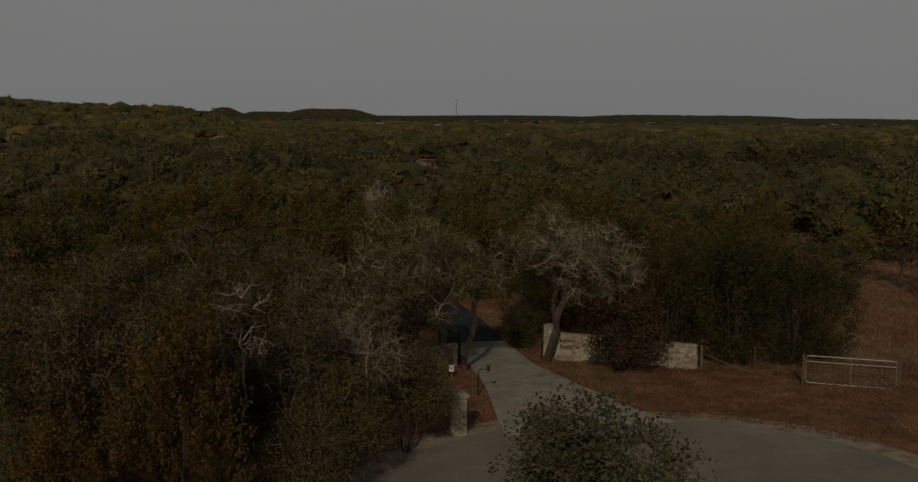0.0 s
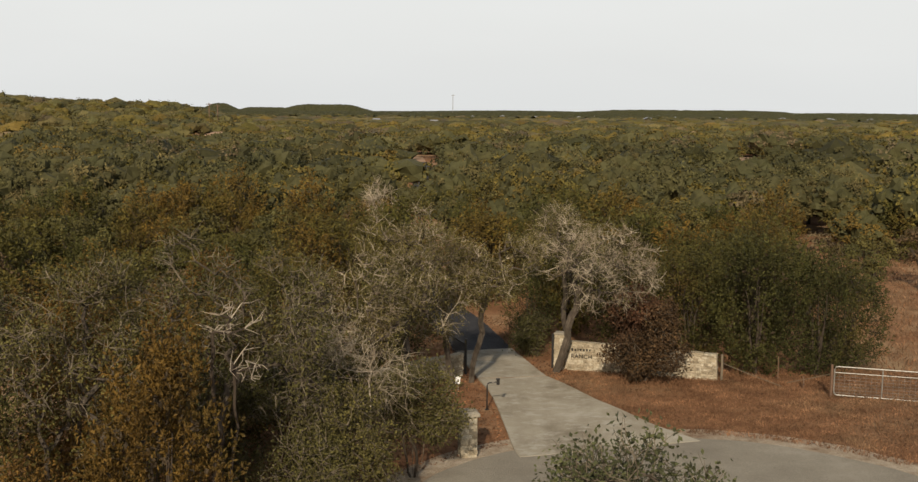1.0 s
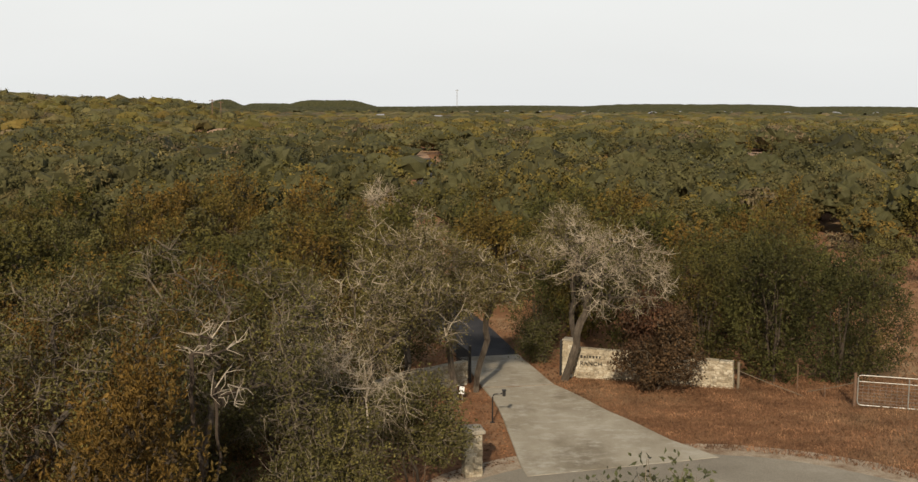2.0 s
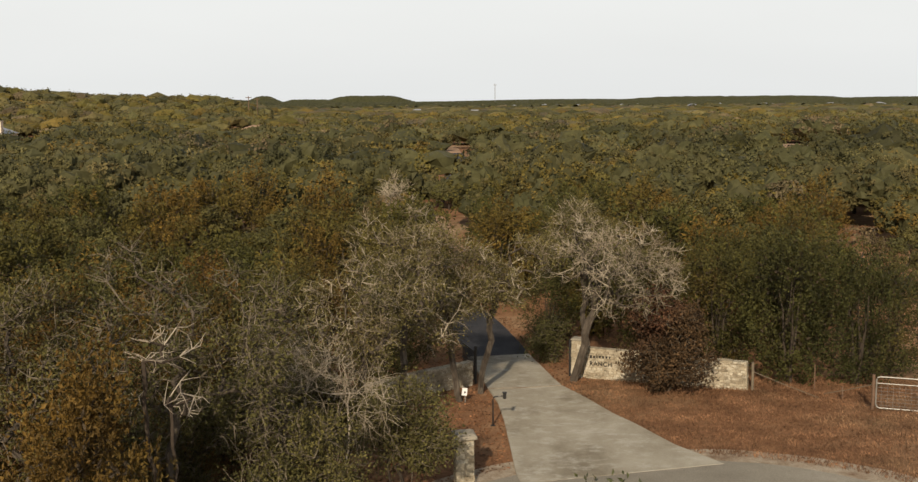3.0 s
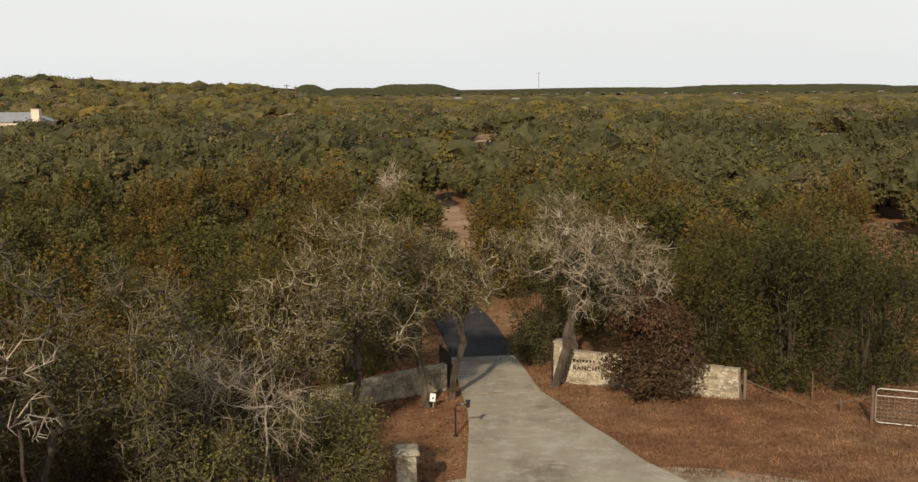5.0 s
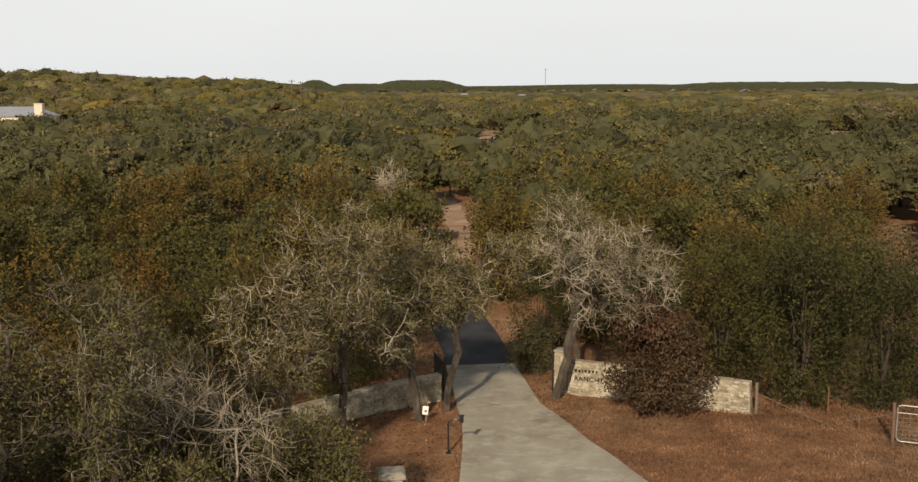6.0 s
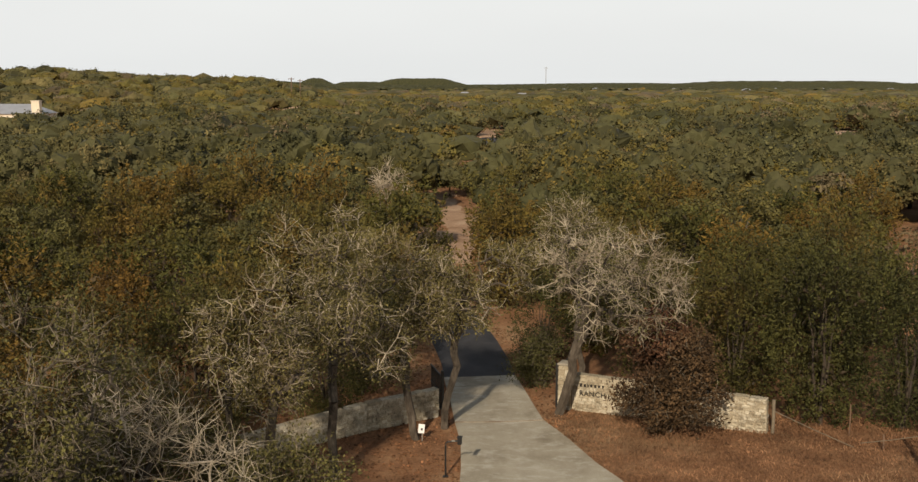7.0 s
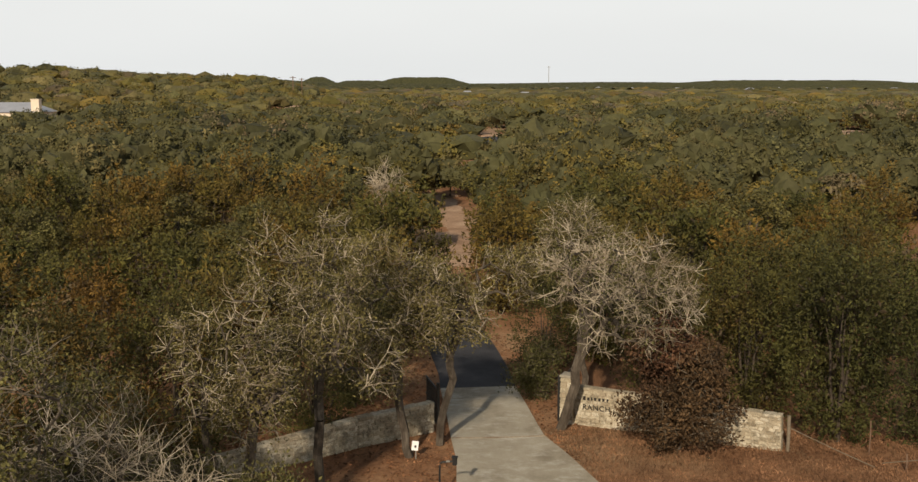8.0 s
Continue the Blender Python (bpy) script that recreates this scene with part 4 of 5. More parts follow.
for x, y, k, sc in [(21.6, 56.5, 2, 0.8), (24.5, 61, 3, 0.85), (-3.9, 64.2, 0, 0.7), (-6.6, 62.6, 2, 0.8), (-8.6, 65.5, 3, 0.9), (-1.1, 76, 1, 0.95), (31, 58, 2, 1.1), (34, 52, 3, 1.2), (29.5, 66, 4, 0.9)]:
    set_down(MIDS[k][0], x, y, x * 40, sc)
for x, y, k, sc in [(-4.6, 113, 1, 0.56), (-7.0, 112, 2, 0.58), (-9.4, 114, 1, 0.55), (-5.8, 117, 0, 0.5), (-8.2, 119, 2, 0.5), (33, 122, 4, 0.6), (30.5, 116, 4, 0.62), (36.5, 128, 4, 0.5), (28.6, 108, 4, 0.6), (32.4, 112, 1, 0.5), (45.5, 150, 1, 0.75), (49.5, 172, 2, 0.8), (44, 200, 1, 0.8)]:
    set_down(LIGHTS[k][0], x, y, x * 40, sc)



def far_trees(name, near, far, spacing, sub, leaves, leaf, label, seed, mats, low=3.4, high=6.8, tufts=16):
    """Far woods: lobed crowns with leafy skins, too many to count, in one mesh for each tint."""
    rng = np.random.default_rng(seed)
    pts = []
    y = near
    while y < far:
        gap = spacing * (0.85 + 0.4 * (y - near) / (far - near))
        xs = np.arange(-0.66 * y - 10, 0.46 * y + 10, gap)
        px, py = xs + rng.uniform(-0.5, 0.5, len(xs)) * gap, y + rng.uniform(-0.5, 0.5, len(xs)) * gap
        pts += [(a, b) for a, b in zip(px, py) if rng.random() > 0.05 and not is_clear(a, b)]
        y += gap * 0.95
    pts = np.array(pts)
    tint = rng.choice(len(mats), len(pts), p=[m[1] for m in mats])
    for i, (mat, _) in enumerate(mats):
        P = pts[tint == i]
        n = len(P)
        if not n:
            continue
        rad = spacing * rng.uniform(0.36, 0.72, n)
        hgt = np.clip(rng.normal((low + high) / 2, (high - low) / 3.2, n), low, high) * (0.75 + 0.25 * rad / rad.max())
        rz = hgt * 0.5
        tints = rng.uniform(0, 1, n)
        C = np.stack([P[:, 0], P[:, 1], zg(P[:, 0], P[:, 1]) + hgt - rz * 1.02], 1)
        V, F, D = lumpy_domes(rng, C, np.stack([rad, rad * rng.uniform(0.85, 1.1, n), rz], 1), sub, 16 if sub > 2 else 8, 0.5, 18.0 if sub > 2 else 8.0, 0.04)
        V += rng.normal(0, 0.055, V.shape) * rad[:, None, None]
        # nearer bodies shrink and take the dark tint: gap shade put into colour
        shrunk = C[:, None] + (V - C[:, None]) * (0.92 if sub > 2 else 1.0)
        tagged(new(name, own_tints(np_mesh(name, shrunk.reshape(-1, 3), F, M_FARDARK_AND_GAPS if sub > 2 else mat), tints, V.shape[1])), label, "woods", kind="stuff")
        if leaves:
            Vl, Ql = skin_leaves(rng, V, D, C, leaves, leaf, tufts, leaf * 1.5)
            tagged(new(name + "_leaves", own_tints(np_mesh(name, Vl, Ql, mat), tints, leaves * 4)), "loose leaf sprays on the " + label, "woods", kind="stuff")


FARMATS = [(M_FAROAK, 0.46), (M_FARJUNIPER, 0.36), (M_FARDARK_AND_GAPS, 0.12), (M_FARTAN, 0.06)]
far_trees("woods", 124, 260, 8.2, 3, 430, 0.56, "mixed oak and juniper woods", 31, FARMATS, 3.4, 7.0, 52)
far_trees("far_woods", 255, 560, 8.2, 2, 70, 0.85, "far mixed oak and juniper woods", 32, FARMATS, 3.2, 6.8, 18)
far_trees("distant_woods", 550, 1500, 17.0, 2, 0, 2.8, "distant dark green woods", 33, FARMATS)


def build_far_canopy():
    """The woods beyond, as a bumpy canopy to the horizon."""
    rr = np.geomspace(1200, 4850, 70)
    aa = np.radians(np.linspace(-40, 30, 420))
    R, A = np.meshgrid(rr, aa, indexing="ij")
    rng = np.random.default_rng(5)
    X, Y = R * np.sin(A), R * np.cos(A)
    Z = zg(X, Y) + 2.0 + rng.uniform(0, 5.0, X.shape) + 4 * smooth(1500, 2500, R)
    i, j = np.meshgrid(np.arange(69), np.arange(419), indexing="ij")
    Q = np.stack([i * 420 + j, i * 420 + j + 1, (i + 1) * 420 + j + 1, (i + 1) * 420 + j], -1).reshape(-1, 4)
    tagged(new("backdrop", np_mesh("backdrop", np.stack([X, Y, Z], -1).reshape(-1, 3), Q, M_FARWOODS)), "distant dark woods reaching the horizon", "woods", kind="structure")


build_far_canopy()


def hill(az0, az1, dist, top, flat, label):
    """A low wooded hill on the skyline, between two bearings."""
    n, rows = 60, 6
    rng = np.random.default_rng(int(dist))
    V, Q = [], []
    for r in range(rows):
        for k in range(n):
            u = k / (n - 1)
            a = radians(az0 + (az1 - az0) * u)
            edge = min(u, 1 - u) * 2
            prof = min(1, edge / (1 - flat + 1e-6)) if flat < 1 else 1
            prof = prof * prof * (3 - 2 * prof)
            h = 2 + (top - 2) * prof * math.sin(math.pi * min(1, r / (rows - 2)) / 2) + rng.uniform(-1.6, 1.6)
            d = dist + (r - rows + 2) * 60
            V.append((d * math.sin(a) + 4, d * math.cos(a) + 8, h))
    for r in range(rows - 1):
        for k in range(n - 1):
            Q.append((r * n + k, r * n + k + 1, (r + 1) * n + k + 1, (r + 1) * n + k))
    tagged(new("hill", np_mesh("hill", V, Q, M_FARWOODS)), label, "hill", kind="structure")


hill(-12.6, -5.8, 4300, 36, 0.3, "distant flat-topped wooded hill")
hill(-16.5, -13.4, 4200, 37, 0.05, "distant rounded wooded hill")
hill(-14.5, -10.5, 4400, 22, 0.4, "distant low wooded ridge")
hill(2, 20, 4500, 25, 0.35, "distant low wooded ridge")


# ---- stone walls and pillars ----
def stone_mesh(seed):
    rng = np.random.default_rng(seed)
    bm = bmesh.new()
    bmesh.ops.create_cube(bm, size=1)
    bmesh.ops.bevel(bm, geom=bm.edges[:], offset=0.09, segments=1, affect="EDGES")
    for v in bm.verts:
        v.co += Vector(rng.normal(0, 0.035, 3))
    me = bpy.data.meshes.new("stone")
    bmesh.ops.recalc_face_normals(bm, faces=bm.faces)
    bm.to_mesh(me)
    bm.free()
    me.materials.append(M_STONE)
    return me


STONES = [stone_mesh(k) for k in range(9)]


def lay_stones(parent, length, heights, depth, rng, course=0.105, long=0.23):
    """Courses of rough stones along x, proud of a mortar core; heights(u) is the wall's height at u metres."""
    z = 0.0
    while z < max(heights(0), heights(length)):
        h = course * rng.uniform(0.8, 1.25)
        x = rng.uniform(-0.15, 0)
        while x < length:
            w = long * rng.uniform(0.55, 1.45)
            a, b = max(x, 0), min(x + w, length)
            top = heights((a + b) / 2)
            if b - a > 0.06 and z < top - 0.05:
                hh = min(h, top - z)
                st = new("stone", STONES[rng.integers(len(STONES))])
                st.parent = parent
                st.matrix_basis = Matrix.Translation(((a + b) / 2, rng.uniform(-0.012, 0.012), z + hh / 2)) @ Matrix.Rotation(rng.normal(0, 0.14), 4, "Y") @ Matrix.Diagonal(((b - a) * rng.uniform(0.88, 1.05), depth + rng.uniform(0.03, 0.10), hh * rng.uniform(0.85, 1.1), 1))
            x += w
        z += h


def stone_wall(name, a, b, h0, h1, depth, seed, label, coping=True):
    rng = np.random.default_rng(seed)
    a, b = Vector((*a, 0)), Vector((*b, 0))
    length = (b - a).length
    za, zb = float(zg(a.x, a.y)), float(zg(b.x, b.y))
    ob = tagged(new(name), label, "wall", kind="structure")
    ang = math.atan2(b.y - a.y, b.x - a.x)
    tilt = math.atan2(zb - za, length)
    ob.matrix_basis = Matrix.Translation((a.x, a.y, za - 0.04)) @ Matrix.Rotation(ang, 4, "Z") @ Matrix.Rotation(-tilt, 4, "Y")
    bm = bmesh.new()
    vs = [bm.verts.new(p) for p in ((0, -depth / 2, -0.2), (length, -depth / 2, -0.2), (length, -depth / 2, h1 - 0.04), (0, -depth / 2, h0 - 0.04))]
    wv = [bm.verts.new(v.co + Vector((0, depth, 0))) for v in vs]
    bm.faces.new(vs)
    bm.faces.new(wv[::-1])
    for k in range(4):
        bm.faces.new((vs[k], vs[(k + 1) % 4], wv[(k + 1) % 4], wv[k]))
    part("core", bm, M_MORTAR, ob)
    lay_stones(ob, length, lambda u: h0 + (h1 - h0) * u / length - 0.06, depth, rng)
    x = 0.0
    while coping and x < length:
        w = min(rng.uniform(0.35, 0.6), length - x)
        if w > 0.05:
            c = new("coping_stone", STONES[rng.integers(len(STONES))])
            c.parent = ob
            hx = h0 + (h1 - h0) * (x + w / 2) / length
            c.matrix_basis = Matrix.Translation((x + w / 2, 0, hx - 0.03)) @ Matrix.Rotation(-math.atan2(h1 - h0, length), 4, "Y") @ Matrix.Diagonal((w - 0.008, depth + 0.06, rng.uniform(0.07, 0.11), 1))
        x += w
    return ob


def pillar(at, turn, width, height, seed, label, cap_h=0.10, point=0.06, over=0.12):
    rng = np.random.default_rng(seed)
    ob = thing("stone_pillar", label, "pillar", (at[0], at[1], float(zg(*at)) - 0.04), turn)
    bm = bmesh.new()
    bm_box(bm, (width - 0.05, width - 0.05, height), Matrix.Translation((0, 0, height / 2)))
    part("core", bm, M_MORTAR, ob)
    z = 0.0
    odd = 0
    while z < height - 0.04:
        h = min(rng.uniform(0.13, 0.22), height - z)
        for s in range(2):
            cut = rng.uniform(-0.12, 0.12)
            for lo, hi in ((-width / 2, cut), (cut, width / 2)):
                st = new("stone", STONES[rng.integers(len(STONES))])
                st.parent = ob
                off = (s - 0.5) * width * 0.5
                loc, size = ((lo + hi) / 2, off), (hi - lo - 0.012, width * 0.5 - 0.012)
                if odd:
                    loc, size = loc[::-1], size[::-1]
                st.matrix_basis = Matrix.Translation((*loc, z + h / 2)) @ Matrix.Diagonal((*size, h - 0.012, 1))
        odd = 1 - odd
        z += h
    bm = bmesh.new()
    bm_box(bm, (width + over, width + over, cap_h), Matrix.Translation((0, 0, height + cap_h / 2)))
    top = bm.faces[:]
    up = max(top, key=lambda f: f.calc_center_median().z)
    r = bmesh.ops.inset_individual(bm, faces=[up], thickness=width * 0.3)
    bmesh.ops.translate(bm, verts=up.verts[:], vec=(0, 0, point))
    bmesh.ops.bevel(bm, geom=bm.edges[:], offset=0.012, segments=1, affect="EDGES")
    part("cap", bm, M_CAP, ob, "weathered grey stone cap")
    return ob


pillar((0.12, 30.15), 14, 0.56, 1.40, 3, "stout free-standing limestone pillar beside the drive")
pillar((4.06, 43.78), -18, 0.50, 1.66, 4, "limestone gate pillar at the end of the sign wall", 0.07, 0.02, 0.03)
WALL_R = stone_wall("wall_right", (4.33, 43.72), (10.62, 41.25), 1.36, 1.16, 0.28, 8, "cream rough limestone entrance wall with dark lettering")
stone_wall("wall_left", (-2.52, 40.28), (-0.42, 42.25), 0.98, 1.04, 0.28, 9, "rough limestone entrance wall, stained and sunlit")
stone_wall("wall_left_end", (-6.6, 35.6), (-2.54, 40.26), 0.72, 0.97, 0.28, 10, "low rough limestone wall curving away under the trees")


# ---- lettering on the wall: one word that can be read, one line that cannot ----
def lettering():
    ob = thing("wall_sign", "dark iron lettering on the limestone wall", "sign")
    ob.matrix_basis = WALL_R.matrix_basis @ Matrix.Translation((0.22, -0.19, 0))
    cu = bpy.data.curves.new("word", "FONT")
    cu.body, cu.size, cu.extrude, cu.space_character = "RANCH", 0.26, 0.012, 1.15
    tmp = bpy.data.objects.new("word", cu)
    me = bpy.data.meshes.new_from_object(tmp)
    me.materials.clear()
    me.materials.append(M_LETTER)
    bpy.data.objects.remove(tmp)
    w = part("word", me, None, ob)
    w.matrix_basis = Matrix.Translation((0.08, 0, 0.62)) @ Matrix.Rotation(radians(90), 4, "X")
    x = 0.10
    for width, high in ((0.10, 0.16), (0.09, 0.13), (0.05, 0.13), (0.10, 0.13), (0.09, 0.13), (0.10, 0.13), (0.08, 0.13)):
        bm = bmesh.new()
        bm_box(bm, (width, 0.024, high * 0.85), Matrix.Translation((x + width / 2, 0, 1.0)), 0.012)
        part("letter_bar", bm, M_LETTER, ob)
        x += width + 0.05


lettering()


# ---- black drive gate, both leaves standing open ----
def gate_leaf(at, turn, label, length=1.7, height=1.35):
    ob = thing("drive_gate", label, "gate", (at[0], at[1], float(zg(*at))), turn, "drive gate leaves")
    bm = bmesh.new()
    bm_box(bm, (0.09, 0.09, height + 0.3), Matrix.Translation((0, 0, (height + 0.3) / 2 - 0.05)), 0.006)
    part("post", bm, M_BLACK, ob)
    for z in (0.15, 0.75, height):
        bm = bmesh.new()
        bm_box(bm, (length, 0.04, 0.05), Matrix.Translation((length / 2 + 0.05, 0, z)))
        part("rail", bm, M_BLACK, ob)
    k = 0.1
    while k < length + 0.06:
        bm = bmesh.new()
        bm_box(bm, (0.022, 0.022, height - 0.12), Matrix.Translation((k, 0, height / 2 + 0.07)))
        part("bar", bm, M_BLACK, ob)
        k += 0.12


gate_leaf((-0.22, 42.45), 112, "open black steel gate leaf at the low wall")
gate_leaf((3.72, 43.95), 78, "open black steel gate leaf at the pillar")


# ---- keypad on a bent post ----
def keypad():
    x, y = 0.74, 36.15
    ob = thing("gate_keypad", "black gooseneck post with a keypad box beside the drive", "keypad", (x, y, float(zg(x, y))))
    bm = bmesh.new()
    bm_tube(bm, [(0, 0, -0.1), (0, 0, 0.95), (0.02, 0, 1.02), (0.08, 0, 1.06), (0.34, 0, 1.09)], 0.028, 10)
    part("post", bm, M_BLACK, ob)
    bm = bmesh.new()
    bm_box(bm, (0.12, 0.15, 0.2), Matrix.Translation((0.41, 0, 1.1)), 0.015)
    box = part("keypad_box", bm, M_BLACK, ob)
    bm = bmesh.new()
    bm_box(bm, (0.16, 0.18, 0.02), Matrix.Translation((0.41, 0, 1.215)), 0.006)
    part("hood", bm, M_BLACK, box)
    bm = bmesh.new()
    bm_box(bm, (0.10, 0.05, 0.045), Matrix.Translation((0.23, -0.03, 1.1)), 0.008)
    part("bracket", bm, M_GALV, ob, "pale metal bracket")
    bm = bmesh.new()
    bm_box(bm, (0.16, 0.16, 0.02), Matrix.Translation((0, 0, 0.01)), 0.004)
    part("base_plate", bm, M_BLACK, ob)


keypad()


def yard_sign():
    x, y = -0.47, 39.35
    ob = thing("yard_sign", "small white sign with a dark mark on a stake", "sign", (x, y, float(zg(x, y))), 8)
    bm = bmesh.new()
    bm_box(bm, (0.03, 0.02, 0.5), Matrix.Translation((0.02, 0.02, 0.2)))
    part("stake", bm, M_GALV, ob)
    bm = bmesh.new()
    bm_box(bm, (0.2, 0.015, 0.30), Matrix.Translation((0, 0, 0.42)) @ Matrix.Rotation(radians(6), 4, "Y"), 0.004)
    board = part("board", bm, M_WHITE, ob)
    bm = bmesh.new()
    bm_box(bm, (0.06, 0.006, 0.07), Matrix.Translation((0.01, -0.011, 0.40)) @ Matrix.Rotation(radians(6), 4, "Y"))
    part("mark", bm, M_BLACK, board)


yard_sign()


# ---- farm gate and the fence between it and the wall ----
def farm_gate():
    a, b = Vector((14.46, 38.05)), Vector((17.9, 37.2))
    length = (b - a).length
    turn = math.degrees(math.atan2(b.y - a.y, b.x - a.x))
    ob = thing("farm_gate", "galvanised tube farm gate with wire mesh, closed", "gate", (a.x, a.y, float(zg(a.x, a.y)) + 0.06), turn)
    h, r = 1.2, 0.12
    outline = [(r, 0, 0.05), (length - r, 0, 0.05), (length - 0.03, 0, 0.05 + r), (length, 0, 0.2), (length, 0, h - r), (length - 0.03, 0, h - 0.03), (length - r, 0, h), (r, 0, h), (0.03, 0, h - 0.03), (0, 0, h - r), (0, 0, 0.2), (0.03, 0, 0.05 + r * 0.4), (r, 0, 0.05)]
    bm = bmesh.new()
    bm_tube(bm, outline, 0.026, 8)
    part("outer_frame", bm, M_GALV, ob)
    bm = bmesh.new()
    bm_tube(bm, [(0, 0, h - 0.24), (length, 0, h - 0.24)], 0.02, 8)
    part("rail", bm, M_GALV, ob)
    bm = bmesh.new()
    bm_tube(bm, [(length / 2, 0, 0.05), (length / 2, 0, h)], 0.024, 8)
    part("upright", bm, M_GALV, ob)
    z = 0.15
    while z < h - 0.28:
        bm = bmesh.new()
        bm_tube(bm, [(0, 0.02, z), (length, 0.02, z)], 0.005, 4)
        part("wire", bm, M_GALV, ob)
        z += 0.13
    x = 0.18
    while x < length:
        bm = bmesh.new()
        bm_tube(bm, [(x, 0.025, 0.05), (x, 0.025, h - 0.24)], 0.004, 4)
        part("wire", bm, M_GALV, ob)
        x += 0.2


farm_gate()


def post(x, y, height, radius, mat, label, name="fence_post"):
    ob = thing(name, label, "post", (x, y, float(zg(x, y))), 0, "fence posts")
    bm = bmesh.new()
    bm_tube(bm, [(0, 0, -0.2), (0.01, 0, height * 0.5), (0, 0.01, height)], radius, 9)
    part("shaft", bm, mat, ob)
    bm = bmesh.new()
    bm_tube(bm, [(0, 0.01, height), (0, 0.01, height + 0.015)], radius * 1.08, 9)
    part("top", bm, mat, ob)
    return ob


post(10.75, 41.12, 1.12, 0.055, M_WOOD, "weathered cedar fence post at the wall's end")
post(14.36, 38.07, 1.32, 0.055, M_RUST, "rusty steel gate post")
post(18.0, 37.17, 1.3, 0.055, M_RUST, "rusty steel gate post")
post(13.1, 41.0, 1.05, 0.022, M_RUST, "thin rusty fence stake")
post(13.75, 39.6, 0.5, 0.03, M_RUST, "short rusty fence stake")


def brace(p, q, label):
    ob = thing("fence_brace", label, "brace", p)
    bm = bmesh.new()
    d = Vector(q) - Vector(p)
    bm_tube(bm, [(0, 0, 0), d * 0.5 + Vector((0, 0, -0.02)), d], 0.013, 7)
    part("pole", bm, M_WOOD, ob)


brace((14.4, 38.1, float(zg(14.9, 38)) + 0.95), (13.0, 39.3, float(zg(13, 39.3)) + 0.32), "grey pole brace sloping down from the gate post")
brace((10.75, 41.12, float(zg(11, 41.4)) + 0.78), (12.9, 39.6, float(zg(12.9, 39.6)) + 0.08), "grey pole brace sloping down from the wall's end post")


# ---- houses and masts in the distance ----
def house(x, y, turn, w, d, wall_h, roof_h, label, chimney=False, base=None):
    z = float(zg(x, y)) if base is None else base
    ob = thing("house", label, "house", (x, y, z), turn)
    bm = bmesh.new()
    bm_box(bm, (w, d, wall_h), Matrix.Translation((0, 0, wall_h / 2)))
    wall = part("wall", bm, M_HOUSEWALL, ob)
    bm = bmesh.new()
    e = 0.5
    lo = [bm.verts.new(p) for p in ((-w / 2 - e, -d / 2 - e, wall_h - 0.1), (w / 2 + e, -d / 2 - e, wall_h - 0.1), (w / 2 + e, d / 2 + e, wall_h - 0.1), (-w / 2 - e, d / 2 + e, wall_h - 0.1))]
    r0, r1 = bm.verts.new((-w / 2 + d * 0.3, 0, wall_h + roof_h)), bm.verts.new((w / 2 - d * 0.3, 0, wall_h + roof_h))
    for f in ((lo[0], lo[1], r1, r0), (lo[1], lo[2], r1), (lo[2], lo[3], r0, r1), (lo[3], lo[0], r0), (lo[3], lo[2], lo[1], lo[0])):
        bm.faces.new(f)
    roof = part("roof", bm, M_ROOF, ob, "pale metal hip roof")
    for k in (-0.3, 0.0, 0.3):
        bm = bmesh.new()
        bm_box(bm, (1.1, 0.08, 1.3), Matrix.Translation((k * w, -d / 2 - 0.02, wall_h * 0.55)))
        part("window", bm, M_DARKGLASS, wall)
    if chimney:
        bm = bmesh.new()
        bm_box(bm, (2.3, 1.8, wall_h + roof_h + 0.9), Matrix.Translation((w / 2 - 0.6, -d / 2 + 1.0, (wall_h + roof_h + 0.9) / 2)), 0.03)
        ch = part("chimney", bm, M_HOUSEWALL, ob, "cream stucco chimney")
        bm = bmesh.new()
        bm_box(bm, (2.6, 2.1, 0.18), Matrix.Translation((w / 2 - 0.6, -d / 2 + 1.0, wall_h + roof_h + 0.95)), 0.03)
        part("chimney_cap", bm, M_HOUSEWALL, ch)


house(-161.0, 283, 6, 26, 13, 4.0, 2.6, "cream house with a pale metal roof and broad chimney", True, -0.9)
FAR_HOUSES = [(-37, 700, 10, 2.2), (-90, 820, 10, 2.0), (195, 1250, 10, 3), (395, 1380, 12, 3), (330, 1480, 14, 3), (480, 1450, 12, 3), (120, 1350, 9, 3), (60, 1300, 8, 3), (255, 1400, 9, 3.2), (300, 1290, 8, 3), (435, 1300, 9, 3), (520, 1400, 9, 3), (150, 1450, 8, 3.4), (20, 1420, 9, 3.4), (-20, 1280, 7, 3)]
for k, (x, y, w, h) in enumerate(FAR_HOUSES):
    house(x, y, 8 * k, w, 9, h + 1.7, 2.0, "pale distant house above the trees")


def mast(x, y, height, radius, label, name="radio_mast", arms=False):
    z = float(zg(x, y))
    ob = thing(name, label, "mast", (x, y, z))
    bm = bmesh.new()
    bm_tube(bm, [(0, 0, 0), (0, 0, height)], radius, 6)
    part("shaft", bm, M_RUST if arms else M_GALV, ob)
    bm = bmesh.new()
    bm_tube(bm, [(-radius * 6, 0, height * 0.95), (radius * 6, 0, height * 0.95)], radius * 0.7, 6)
    part("crossarm", bm, M_RUST if arms else M_GALV, ob)


mast(-88, 2500, 52, 0.7, "tall thin radio mast on the skyline")
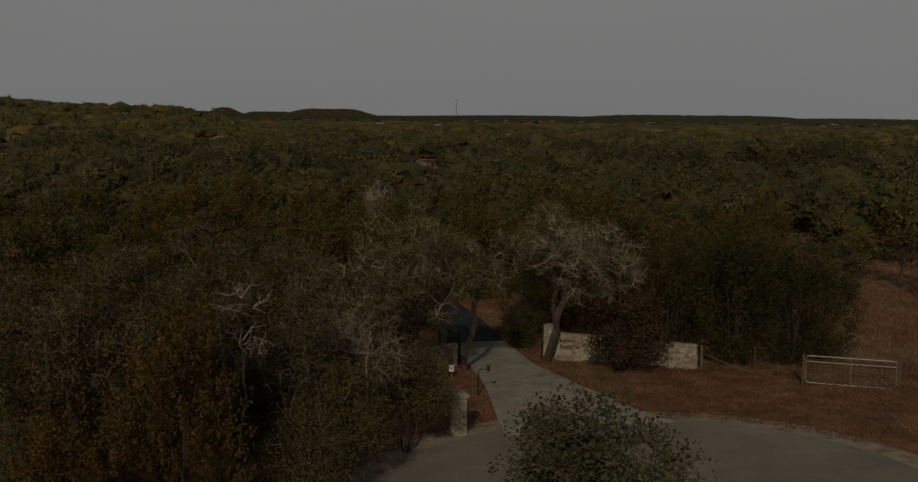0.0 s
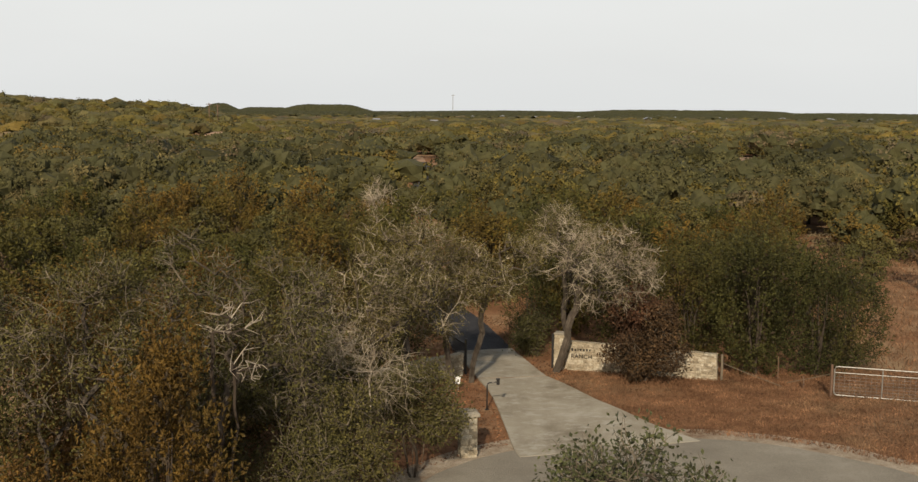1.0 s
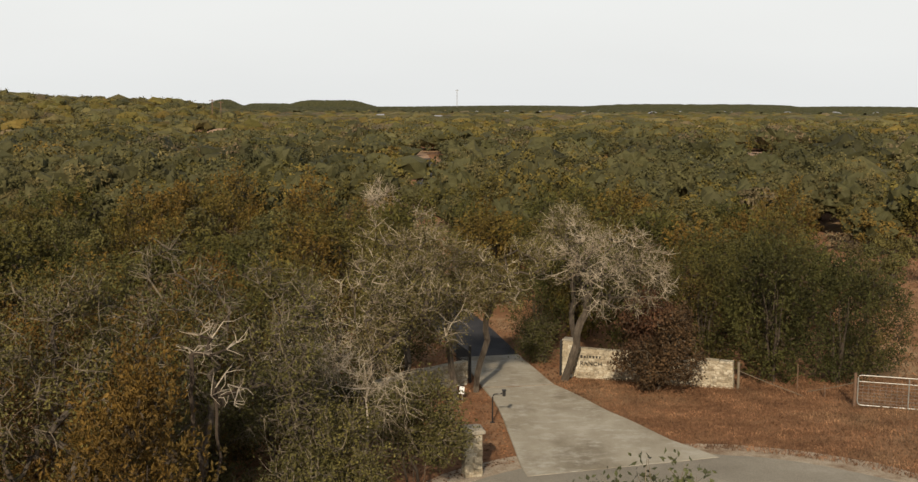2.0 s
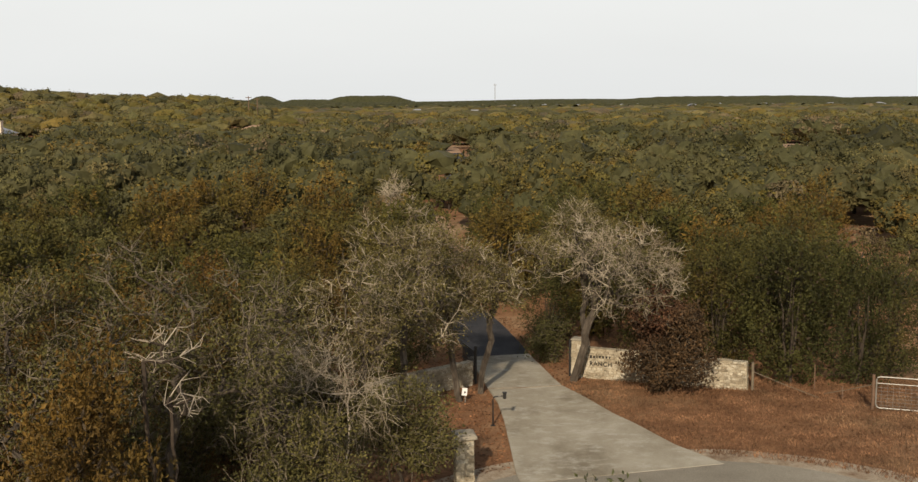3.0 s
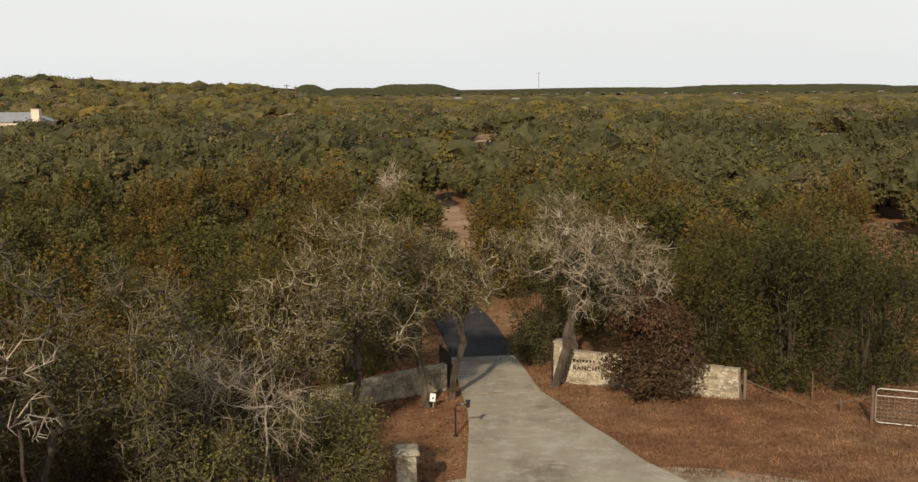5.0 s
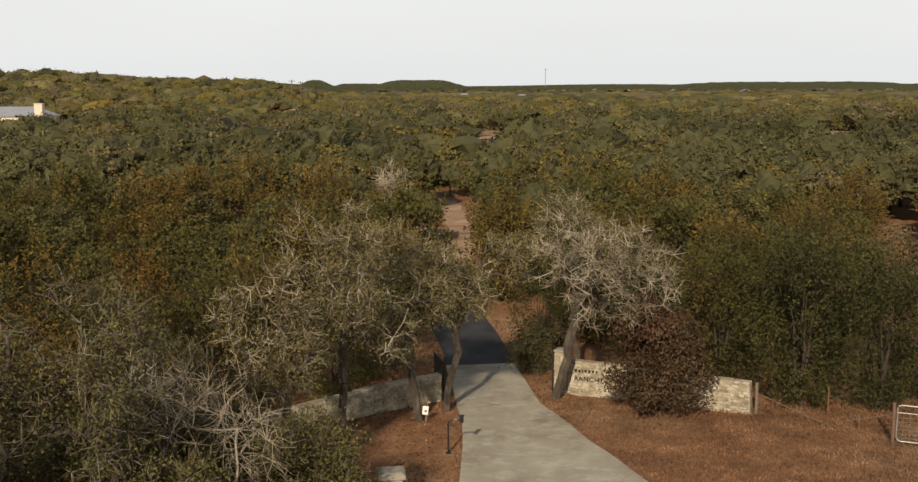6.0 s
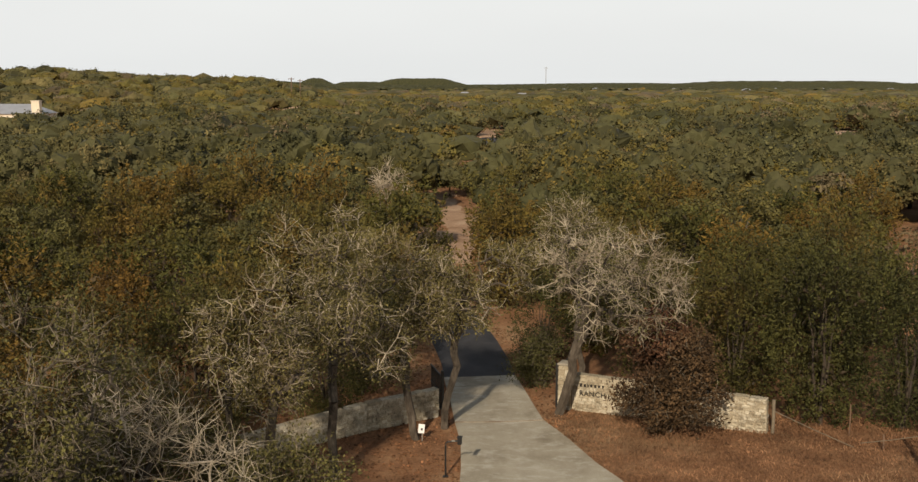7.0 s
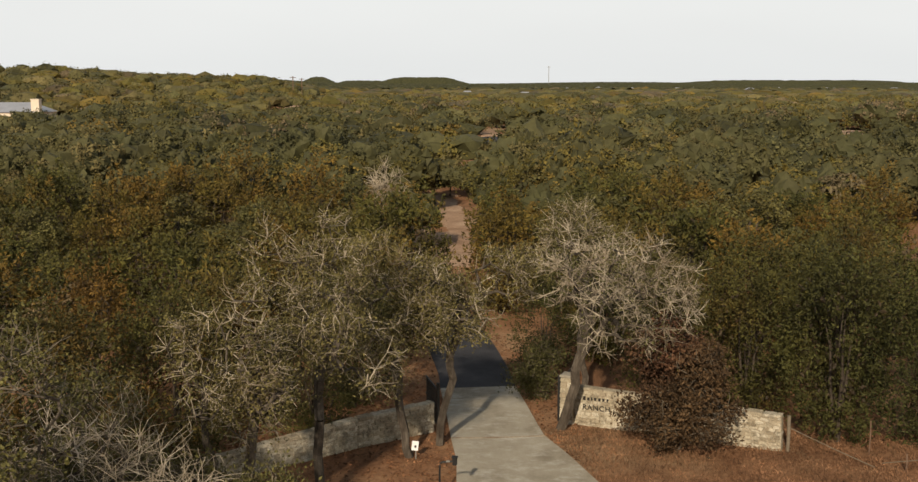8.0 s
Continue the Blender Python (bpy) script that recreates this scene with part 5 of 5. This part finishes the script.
mast(-118.5, 430, 11.5, 0.22, "thin utility pole above the trees", "utility_pole", True)
mast(-117.5, 440, 11.5, 0.2, "thin utility pole above the trees", "utility_pole", True)


def soil_bank():
    """A bare tan bank that rises between the trees."""
    rng = np.random.default_rng(12)
    n, m = 14, 10
    V = [(-97 + 15 * i / (n - 1) + rng.normal(0, 0.3), 312 + 26 * j / (m - 1), -0.6 + 4.6 * math.sin(math.pi / 2 * j / (m - 1)) * max(0.0, math.sin(math.pi * i / (n - 1))) ** 0.6 + rng.normal(0, 0.08)) for j in range(m) for i in range(n)]
    Q = [(j * n + i, j * n + i + 1, (j + 1) * n + i + 1, (j + 1) * n + i) for j in range(m - 1) for i in range(n - 1)]
    tagged(new("soil_bank", np_mesh("soil_bank", V, Q, M_SOIL)), "bare tan soil bank between the trees", "bank", kind="structure")


soil_bank()


# ---- dry grass and fallen leaves ----
def scatter(name, mat, n, box, keep, size, tall, label, category, seed):
    rng = np.random.default_rng(seed)
    P = np.stack([rng.uniform(box[0], box[1], n), rng.uniform(box[2], box[3], n)], 1)
    P = P[keep(P[:, 0], P[:, 1])]
    C = np.stack([P[:, 0], P[:, 1], zg(P[:, 0], P[:, 1]) + 0.02 + tall * 0.4], 1)
    ax = rng.normal(size=C.shape) * np.array([1, 1, 0.3]) * (0.8 if tall else 1.0) + np.array([0, 0, 1.3 if tall else 0.1])
    V, Q = leaf_quads(C, ax, tall if tall else size, size * (0.35 if tall else 0.6), rng)
    tagged(new(name, np_mesh(name, V, Q, mat)), label, category, kind="stuff")


def off_paving(x, y):
    left = np.interp(y, [30.5, 34, 36.7, 39.3, 41.4, 44.5, 47.6, 52.4, 56.5], [1.62, 1.36, 1.12, 0.8, 0.36, -0.24, -0.88, -2.0, -3.1])
    right = np.interp(y, [31.9, 32.3, 33.7, 36.3, 37.55, 39.9, 42, 45.9, 48.1, 53.5, 56.7], [9.6, 7.7, 6.72, 5.68, 5.08, 4.2, 3.33, 2.46, 1.97, 0.8, -0.14])
    return ((x < left - 0.05) | (x > right + 0.05)) & (np.hypot(x - CX, y - CY) > CR + 0.6)


scatter("dry_grass", M_GRASS, 50000, (3, 21, 29, 43), lambda x, y: off_paving(x, y) & (x > 3), 0.07, 0.12, "dry reddish brown lawn grass", "grass", 3)
scatter("dry_grass", M_GRASS, 14000, (17, 40, 40, 78), lambda x, y: x > 18 + (y - 44) * 0.12, 0.14, 0.28, "dry brown field grass", "grass", 4)
scatter("fallen_leaves", M_LITTER, 16000, (-8, 4.5, 26, 56), off_paving, 0.11, 0.0, "fallen brown leaves under the trees", "leaves", 5)
